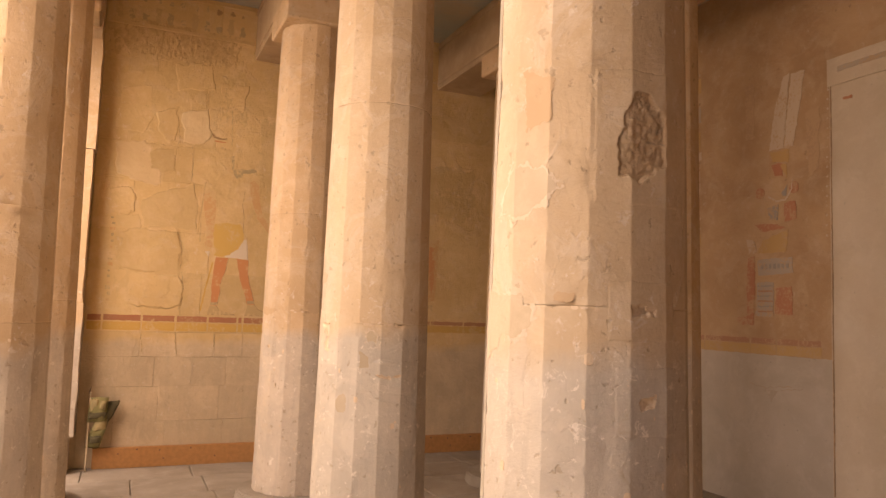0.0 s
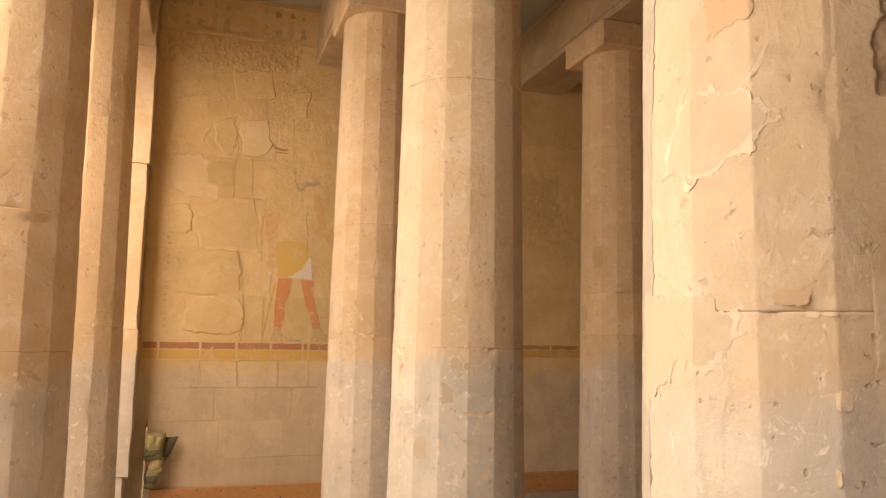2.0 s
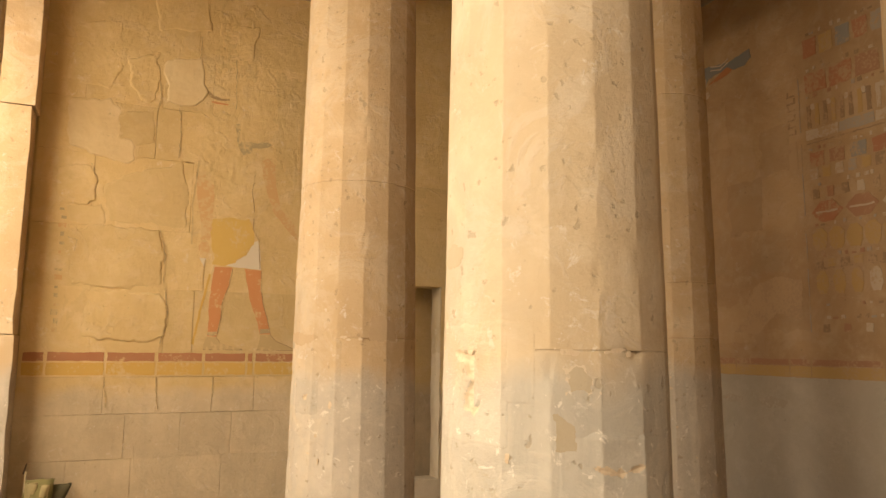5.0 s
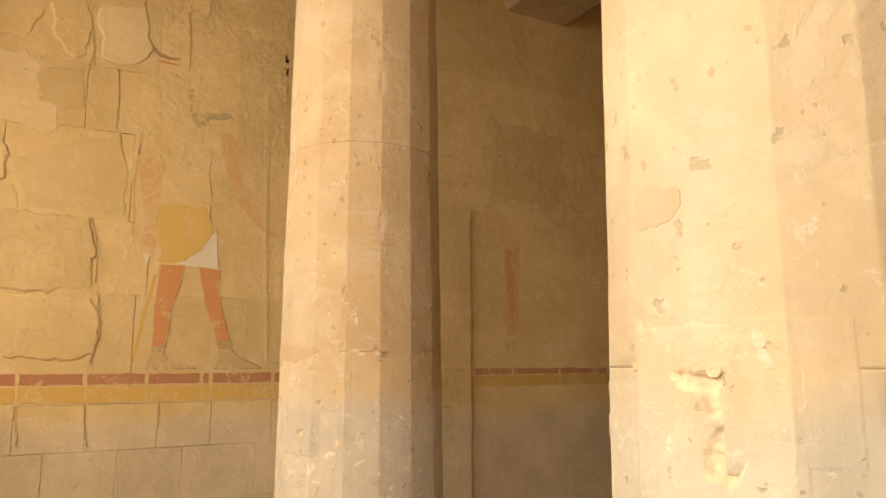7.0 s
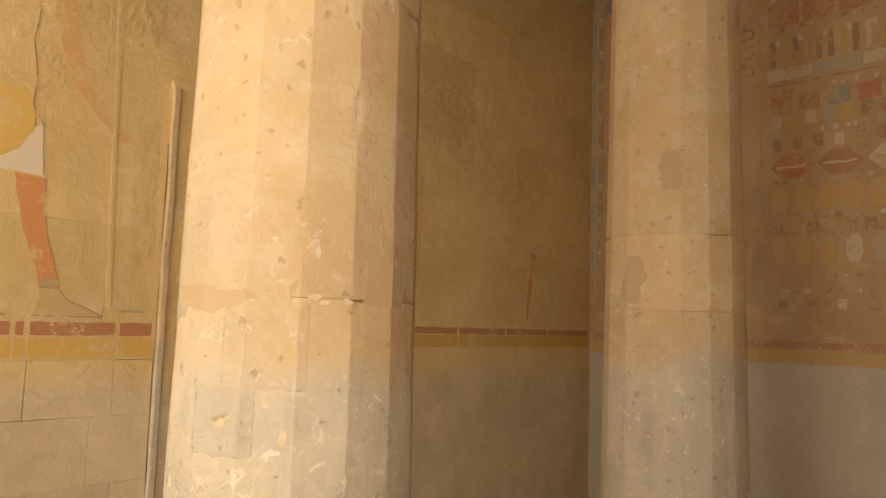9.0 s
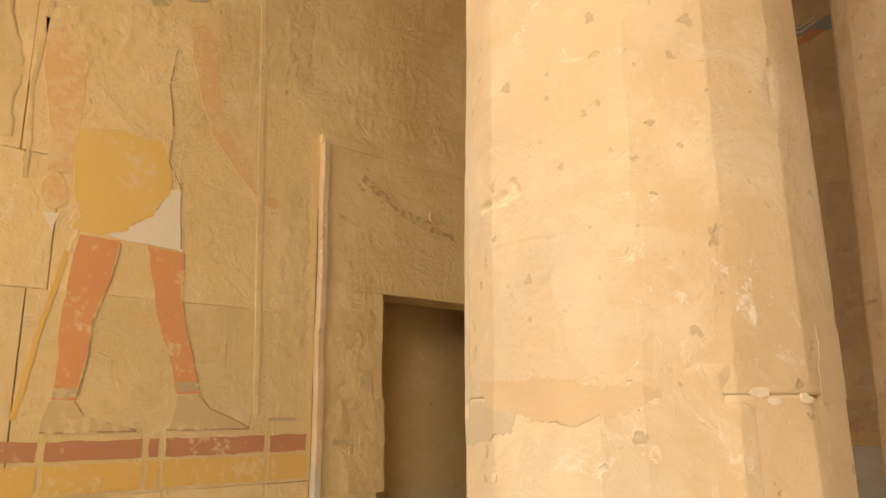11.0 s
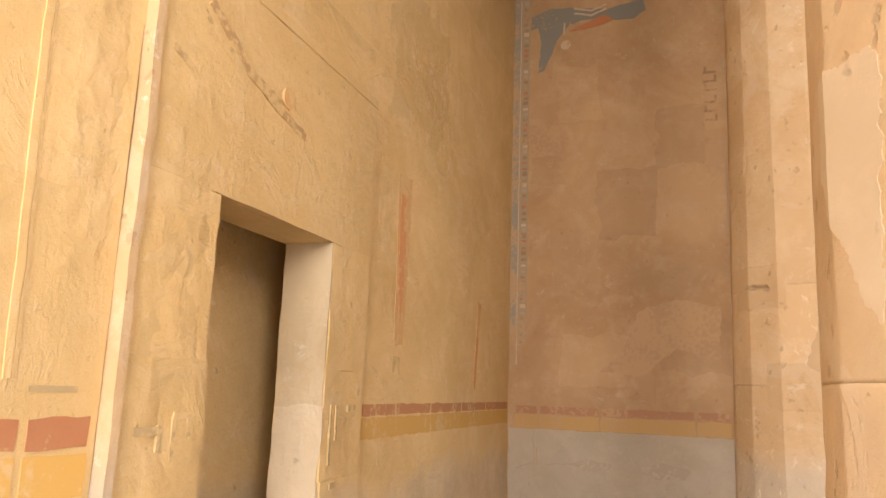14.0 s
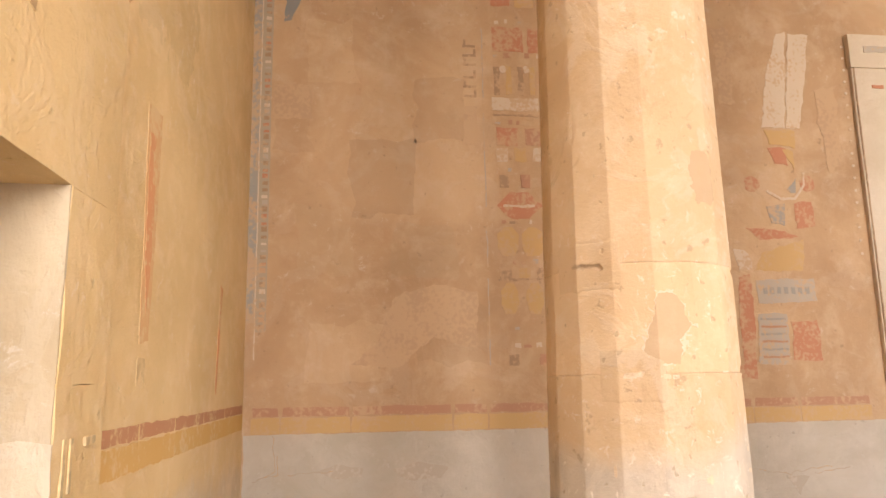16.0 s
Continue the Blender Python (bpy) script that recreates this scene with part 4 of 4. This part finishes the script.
paint("blue_strip", rect(8.19, 1.95, 8.25, 4.4), B_BLUE, border, "B", 0.003, 0.008)
paint("pale_line", rect(8.186, 1.75, 8.193, 4.3), B_WHITE, border, "B", 0.004, jitter=0.003)
for i in range(62):
    z = 1.88 + i * 0.039
    m = (B_DARK, B_RED, B_DARK, B_WHITE, B_DARK, B_RED, B_GREYBLUE)[i * 11 % 7]
    paint("block", rect(8.137, z, 8.168, z + rnd.uniform(0.012, 0.03)), m, border, "B", 0.0044, 0.005, 0.012)
wing = tagged(new("wall_painting"), "faded blue and red wing shape high on the wall", "painting")
paint("feather", [(8.12, 4.17), (7.97, 4.21), (7.84, 4.2), (7.85, 4.08), (7.94, 3.96), (8.0, 3.82), (8.02, 3.755), (8.064, 3.74), (8.05, 3.96), (8.07, 4.08), (8.12, 4.07)], B_WING, wing, "B", jitter=0.01)
paint("feather", [(7.85, 4.2), (7.6, 4.16), (7.36, 4.2), (7.346, 4.118), (7.426, 4.067), (7.54, 4.073), (7.62, 4.1), (7.75, 4.1), (7.85, 4.08)], B_WING, wing, "B", 0.0036, jitter=0.008)
paint("edge", [(7.853, 4.025), (7.753, 4.07), (7.62, 4.121), (7.555, 4.076), (7.62, 4.048), (7.74, 4.03)], B_ORANGE, wing, "B", lift=0.0048)
for dz in (0.0, 0.035):
    paint("edge", strip([(7.82, 4.155 + dz), (7.703, 4.125 + dz), (7.603, 4.16 + dz)], 0.013), B_WHITE, wing, "B", lift=0.0055, jitter=0.004)
paint("disc", oval(7.878, 3.928, 0.035, 0.035), B_WHITE, wing, "B", lift=0.0042)
paint("edge", strip([(7.887, 4.094), (7.89, 4.011)], 0.012), B_WHITE, wing, "B", lift=0.0058, jitter=0.003)
for i, pts in enumerate(([(8.12, 3.35), (7.91, 3.35), (7.9, 3.14), (8.12, 3.14)], [(7.42, 2.1), (7.2, 2.16), (6.94, 2.12), (6.95, 1.8), (7.2, 1.86), (7.4, 1.7), (7.67, 1.72), (7.5, 1.85)])):
    paint("stain", pts, B_STAIN, wing, "B", 0.0022 + 0.0004 * i, 0.02)
for i, pts in enumerate(([(7.843, 1.153), (7.723, 1.188), (7.587, 1.16), (7.602, 1.116), (7.753, 1.112)], [(7.45, 1.15), (7.296, 1.187), (7.126, 1.158), (7.174, 1.103), (7.359, 1.094)], [(5.175, 1.05), (5.04, 1.046), (5.11, 0.945)])):
    paint("stain", pts, D_STAIN, wing, "B", 0.0042 + 0.0003 * i, 0.012)
for p in ([(8.079, 1.351), (8.057, 1.16), (8.109, 1.132), (8.182, 1.106)], [(5.336, 1.087), (5.149, 1.062)], [(5.011, 1.058), (4.78, 1.089)], [(8.05, 1.24), (8.04, 1.14), (8.16, 1.12)], [(8.0, 1.14), (7.75, 1.15)], [(5.15, 1.07), (4.9, 1.1)]):
    part("crack", slab(ragged(strip(p, 0.005), 0.02, 0.014), "B", 0.005), B_GREYBLUE, wing)

listing = tagged(new("painted_signs"), "rows of worn coloured painted signs on brown plaster", "painted signs")


def row_of(z0, z1, kinds, y_from=6.83, y_to=5.95, gap=0.03, shape="rect", lift=0.004):
    n = len(kinds)
    w = (y_from - y_to) / n
    for i, m in enumerate(kinds):
        a = y_from - i * w - gap / 2
        b = a - w + gap
        if shape == "pot":
            pts = [(a, z0 + (z1 - z0) * 0.3), (a - 0.2 * (a - b), z0), (b + 0.2 * (a - b), z0), (b, z0 + (z1 - z0) * 0.3), (b, z0 + (z1 - z0) * 0.75), (b + 0.3 * (a - b), z1), (a - 0.3 * (a - b), z1), (a, z0 + (z1 - z0) * 0.75)]
        elif shape == "lens":
            pts = [(a, (z0 + z1) / 2), (a + (b - a) * 0.3, z1), (a + (b - a) * 0.7, z1), (b, (z0 + z1) / 2), (a + (b - a) * 0.7, z0), (a + (b - a) * 0.3, z0)]
        else:
            pts = rect(b, z0, a, z1)
        paint("sign", pts, m, listing, "B", lift, jitter=0.009, step=0.02)


row_of(3.9, 4.05, (B_RED, B_YELLOW, B_BLUE, B_RED, B_GREYBLUE, B_YELLOW))
row_of(3.6, 3.76, (B_RED, B_RED, B_DULL, B_GREYBLUE))
row_of(3.32, 3.5, (B_DARK, B_YELLOW, B_DARK, B_YELLOW, B_DARK, B_DARK, B_YELLOW, B_DARK, B_WHITE, B_YELLOW, B_DARK, B_YELLOW), gap=0.04)
row_of(3.46, 3.51, (B_WHITE,) * 6, gap=0.11, shape="pot", lift=0.0055)
row_of(3.22, 3.3, (B_WHITE, B_GREYBLUE, B_WHITE), gap=0.01)
row_of(3.185, 3.195, (B_DARK,), gap=0.02)
row_of(3.0, 3.11, (B_RED, B_DULL, B_BLUE, B_RED, B_WHITE), gap=0.05)
row_of(2.9, 2.985, (B_WHITE, B_YELLOW, B_WHITE, B_GREYBLUE, B_YELLOW, B_DARK, B_RED, B_WHITE), gap=0.04)
row_of(2.74, 2.82, (B_DARK, B_DULL, B_DARK, B_WHITE, B_DARK, B_DULL, B_DARK), gap=0.07)
row_of(2.55, 2.71, (B_RED, B_DULL, B_WHITE), gap=0.02, shape="lens")
row_of(2.62, 2.635, (B_WHITE, B_WHITE, B_YELLOW), gap=0.1, lift=0.006)
row_of(2.33, 2.5, (B_YELLOW,) * 6, gap=0.02, shape="pot")
row_of(2.2, 2.26, (B_DARK, B_YELLOW, B_DARK, B_YELLOW, B_DARK, B_DARK, B_YELLOW, B_DARK), gap=0.04)
row_of(2.185, 2.197, (B_DARK,), gap=0.02)
row_of(1.99, 2.17, (B_YELLOW, B_YELLOW, B_YELLOW, B_WHITE, B_GREYBLUE, B_YELLOW), gap=0.05, shape="pot")
row_of(1.7, 1.76, (B_DARK, B_DULL, B_WHITE, B_DARK, B_RED), gap=0.12)
rnd = random.Random(21)
for z0 in (4.08, 3.78, 3.56, 3.13, 2.84, 2.52, 2.28, 1.9, 1.8):
    for i in range(14):
        a = 6.8 - i * 0.062 + rnd.uniform(-0.015, 0.015)
        if rnd.random() < 0.75:
            paint("sign", rect(a - rnd.uniform(0.015, 0.04), z0, a, z0 + rnd.uniform(0.012, 0.035)), rnd.choice((B_WHITE, B_DARK, B_DULL, B_WHITE, B_GREYBLUE)), listing, "B", 0.0045, 0.006, 0.015)
for i, z in enumerate((3.3, 3.36, 3.42, 3.5, 3.56, 3.62)):
    paint("sign", rect(6.92, z, 7.0, z + 0.014), B_DARK, listing, "B", jitter=0.004)
    paint("sign", rect(6.92 + 0.06 * (i % 2), z, 6.935 + 0.06 * (i % 2), z + 0.05), B_DARK, listing, "B", jitter=0.004)
paint("sign", rect(6.92, 3.0, 7.0, 3.24), B_STAIN, listing, "B", 0.0032)
for z0, z1 in ((1.7, 2.2), (2.26, 2.5), (2.62, 3.2), (3.3, 3.75)):
    paint("pale_line", rect(6.877, z0, 6.884, z1), B_GREYBLUE, listing, "B", 0.0035, 0.005)

seated = tagged(new("wall_painting"), "worn painted shapes: two tall white plumes over orange and yellow", "painting")
for name, pts, m in (("plume", [(5.12, 3.15), (5.06, 3.5), (4.96, 3.79), (4.9, 3.8), (4.93, 3.5), (4.97, 3.15)], B_WHITE), ("plume", [(4.955, 3.15), (4.92, 3.5), (4.88, 3.78), (4.75, 3.78), (4.8, 3.45), (4.87, 3.15)], B_WHITE),
                     ("cap", [(5.11, 3.13), (4.9, 3.13), (4.92, 3.02), (5.08, 3.04)], B_YELLOW), ("patch", [(5.1, 3.02), (4.98, 3.02), (4.97, 2.9), (5.06, 2.92)], B_RED), ("patch", [(5.0, 3.0), (4.93, 3.0), (4.93, 2.88)], B_YELLOW),
                     ("patch", oval(5.22, 2.78, 0.05, 0.05), B_RED), ("patch", oval(4.86, 2.79, 0.05, 0.05), B_RED), ("patch", [(5.0, 2.75), (4.93, 2.82), (4.94, 2.72)], B_BLUE), ("patch", [(4.96, 2.66), (4.85, 2.68), (4.83, 2.52), (4.95, 2.5)], B_RED),
                     ("patch", [(5.14, 2.64), (5.02, 2.66), (5.03, 2.52), (5.12, 2.53)], B_BLUE), ("patch", [(5.28, 2.5), (5.1, 2.5), (4.95, 2.45), (5.2, 2.43)], B_RED), ("kilt", [(5.25, 2.24), (4.94, 2.24), (4.92, 2.43), (5.05, 2.4), (5.2, 2.35)], B_YELLOW),
                     ("knee", [(5.38, 2.38), (5.28, 2.35), (5.27, 2.25), (5.35, 2.24)], B_WHITE), ("leg", [(5.36, 2.2), (5.29, 2.22), (5.28, 1.95), (5.3, 1.68), (5.37, 1.68), (5.38, 1.95)], B_RED), ("foot", [(5.5, 1.66), (5.3, 1.7), (5.3, 1.6), (5.48, 1.61)], B_RED),
                     ("seat", [(5.25, 2.18), (4.88, 2.2), (4.87, 2.06), (5.25, 2.04)], B_GREYBLUE), ("seat", [(5.26, 1.98), (5.08, 1.98), (5.08, 1.68), (5.28, 1.68)], B_GREYBLUE), ("seat_panel", [(5.05, 1.93), (4.89, 1.94), (4.88, 1.7), (5.06, 1.71)], B_RED)):
    paint(name, pts, m, seated, "B", 0.0034 + 0.0004 * (len(bpy.data.objects) % 5), 0.014)
paint("collar", strip([(5.13, 2.74), (5.05, 2.69), (4.95, 2.69), (4.88, 2.78), (4.88, 2.86)], 0.016), B_WHITE, seated, "B", 0.0055)
for i in range(6):
    paint("stroke", rect(5.09, 1.72 + i * 0.045, 5.25, 1.732 + i * 0.045), B_BLUE if i % 2 else B_DULL, seated, "B", 0.0055, 0.006)
for i in range(7):
    paint("stroke", rect(4.92 + i * 0.045, 2.1, 4.945 + i * 0.045, 2.14), B_BLUE, seated, "B", 0.0055, 0.006)
for i in range(18):
    paint("dot", oval(4.545 - 0.0015 * i, 2.35 + i * 0.08, 0.01, 0.01, 6), B_WHITE, seated, "B", 0.0045, 0.003)
for pts in ([(4.75, 3.4), (4.6, 3.45), (4.62, 2.9), (4.7, 2.85)], [(5.4, 3.8), (5.3, 3.8), (5.28, 3.3), (5.38, 3.3)]):
    paint("stain", pts, B_STAIN, seated, "B", 0.0032, 0.03)

niche = tagged(new("door_surround"), "pale raised stone surround of a doorway in the back wall", "door surround", "", "structure")
part("jamb", rough_box(BACK - 0.03, 3.4, FLOOR, BACK + 0.01, 4.245, 3.68, 1.0, 0.003, 14), PALE, niche)
part("cornice", rough_box(BACK - 0.045, 2.8, 3.68, BACK + 0.01, 4.255, 3.92, 4.0, 0.003, 10), PALE, niche)
paint("edge_line", rect(4.47, 0.3, 4.478, 3.76), B_DARK, niche, "B", 0.036, 0.002)
paint("faded_stripe", rect(3.9, 3.66, 4.4, 3.7), B_GREYBLUE, niche, "B", 0.05)
paint("sign", rect(4.28, 3.42, 4.36, 3.44), B_RED, niche, "B", 0.036)

# ---------------------------------------------------------------- loose things
for x0, x1 in ((0.02, 1.98), (3.32, 5.65)):
    plank = tagged(new("plank"), "orange wooden plank lying on edge along the wall", "plank", "planks along the wall")
    bm = boxed(x0, NORTH - 0.05, FLOOR - 0.005, x1, NORTH - 0.015, 0.125, bevel=0.004)
    bmesh.ops.subdivide_edges(bm, edges=[e for e in bm.edges if abs(e.verts[0].co.x - e.verts[1].co.x) > 0.3], cuts=16)
    for v in bm.verts:
        v.co.y += 0.006 * noise.noise((v.co.x * 1.3, 0, 2))
        v.co.z += 0.005 * noise.noise((v.co.x * 2.0, 4, 2))
    part("board", bm, WOOD, plank)
    for x, z in ((0.42, 0.1), (0.64, 0.085), (0.95, 0.095), (0.68, 0.0), (1.2, 0.0), (0.24, 0.06)):
        bm = bmesh.new()
        bmesh.ops.create_cone(bm, cap_ends=True, segments=8, radius1=0.008, radius2=0.006, depth=0.012, matrix=pose(x0 + x, NORTH - 0.053, z, 90))
        part("nail", bm, IRON, plank)

stick = tagged(new("stick"), "thin pale cane leaning on the wall beside the pilaster", "stick")
bm = bmesh.new()
bmesh.ops.create_cone(bm, cap_ends=True, segments=8, radius1=0.009, radius2=0.007, depth=0.78, matrix=pose(-0.03, 8.12, 0.31, -2))
bmesh.ops.subdivide_edges(bm, edges=[e for e in bm.edges if abs(e.verts[0].co.z - e.verts[1].co.z) > 0.1], cuts=8)
for v in bm.verts:
    v.co.x += 0.012 * noise.noise((0, 0, v.co.z * 2.5))
part("cane", bm, CANE, stick, smooth=True)
bm = bmesh.new()
bmesh.ops.create_cone(bm, cap_ends=True, segments=6, radius1=0.006, radius2=0.004, depth=0.07, matrix=pose(-0.036, 8.135, 0.72, 0, 14))
part("hook", bm, IRON, stick)


def cloth(x0, x1, z0, z1, y, thick, lean, seed):
    """A hanging fold of heavy cloth: a padded, wavy slab."""
    bm = boxed(-0.5, -0.5, -0.5, 0.5, 0.5, 0.5)
    bmesh.ops.subdivide_edges(bm, edges=list(bm.edges), cuts=7, use_grid_fill=True)
    for v in bm.verts:
        u, w = v.co.x * 2, v.co.z * 2
        soft = max(0.25, (1 - abs(u) ** 4)) * max(0.35, 1 - abs(w) ** 6)
        px = (x0 + x1) / 2 + v.co.x * (x1 - x0) + lean * v.co.z
        pz = (z0 + z1) / 2 + v.co.z * (z1 - z0)
        py = y + v.co.y * thick * soft
        e = noise.noise_vector((px * 14 + seed, pz * 9, v.co.y * 2)) * 0.014
        v.co = Vector((px + e.x, py + e.y, pz + e.z))
    return bm


bag = tagged(new("cloth_bag"), "folded olive and khaki patterned cloth hanging from a hook", "bag")
part("fold", cloth(-0.035, 0.13, 0.4, 0.645, 8.13, 0.09, 0.015, 1.0), CLOTH_GREEN, bag, smooth=True)
part("shadow_fold", cloth(0.045, 0.17, 0.25, 0.6, 8.165, 0.05, 0.16, 2.0), CLOTH_DARK, bag, smooth=True)
part("tail", cloth(0.02, 0.13, 0.31, 0.42, 8.14, 0.07, 0.02, 3.0), CLOTH_PALE, bag, smooth=True)
part("tail", cloth(-0.02, 0.105, 0.15, 0.33, 8.14, 0.07, 0.045, 4.0), CLOTH_GREEN, bag, smooth=True)
for x0, x1, z0, z1, m in ((-0.02, 0.04, 0.52, 0.63, CLOTH_PALE), (-0.03, 0.12, 0.44, 0.5, CLOTH_DARK), (0.06, 0.11, 0.52, 0.61, CLOTH_PALE), (-0.01, 0.09, 0.2, 0.26, CLOTH_DARK)):
    part("patch", cloth(x0, x1, z0, z1, 8.1, 0.035, 0.01, x0 * 30 + z0), m, bag, smooth=True)

# ---------------------------------------------------------------- blocks of the north wall and paving
COURSES = (FLOOR, 0.38, 0.74, 1.05, 1.312, 1.95, 2.39, 2.93, 3.33, 3.78, 4.2, 4.54, CEIL)
KNOWN = {2: (0.555, 0.93, 1.293, 1.735), 3: (0.4, 0.755, 1.145, 1.452, 1.83), 4: (0.29, 0.775, 1.42), 5: (0.1, 0.7, 1.1), 6: (0.24, 0.91, 1.4), 7: (0.36, 0.64, 0.81)}
rnd = random.Random(11)


def facing(x0, x1, z0, z1):
    proud = rnd.uniform(-0.001, 0.0014)
    bm = boxed(x0 + rnd.uniform(0.0, 0.0012), NORTH - proud, z0 + rnd.uniform(0.0, 0.0012), x1 - rnd.uniform(0.0, 0.0012), NORTH + 0.012, z1 - rnd.uniform(0.0, 0.0012), bevel=rnd.uniform(0.001, 0.0035) if z1 < 1.4 else rnd.uniform(0.0008, 0.003))
    for v in bm.verts:
        if v.co.y < NORTH + 0.006:
            e = noise.noise_vector(v.co * 31) * 0.004
            v.co.x += e.x
            v.co.z += e.z
    part("block", bm, PLASTER, north)


for i, (z0, z1) in enumerate(zip(COURSES, COURSES[1:])):
    cuts = [x for x in KNOWN.get(i, ())]
    x = cuts[-1] if cuts else -0.145
    if not cuts:
        x += rnd.uniform(0.2, 0.5)
        cuts.append(x)
    end = 2.015 if z1 < 1.4 else 0.92 + 0.06 * (i % 3)
    while x < end - 0.5:
        x += rnd.uniform(0.34, 0.62)
        cuts.append(x)
    cuts = [-0.145] + [c for c in cuts if c < end - 0.05] + [end]
    for x0, x1 in zip(cuts, cuts[1:]):
        facing(x0, x1, z0, z1)
    if z0 > 1.3:
        stop = 2.015 if z1 < 2.7 else BACK
        part("plaster_coat", rough_box(end + 0.002, NORTH - 0.0005, z0 + 0.0005, stop, NORTH + 0.012, z1 - 0.0005, i * 3.1, 0.0009, 9), PLASTER, north)
part("plaster_coat", rough_box(3.312, NORTH - 0.0005, FLOOR, BACK, NORTH + 0.012, COURSES[7], 2.2, 0.0009, 11), PLASTER, north)
part("plaster_coat", rough_box(2.0, NORTH - 0.0005, 2.68, 3.314, NORTH + 0.012, COURSES[7], 7.7, 0.0009, 9), PLASTER, north)
rnd = random.Random(3)
y = SOUTH
while y < NORTH:
    dy = rnd.uniform(0.5, 0.85)
    x = -1.4
    while x < BACK:
        dx = rnd.uniform(0.6, 1.1)
        bm = boxed(x + 0.004, y + 0.004, FLOOR - 0.06, min(x + dx, BACK) - 0.004, min(y + dy, NORTH + 0.01) - 0.004, FLOOR + rnd.uniform(-0.006, 0.0), bevel=0.006)
        part("paving_stone", bm, FLOORSTONE, floor)
        x += dx
    y += dy
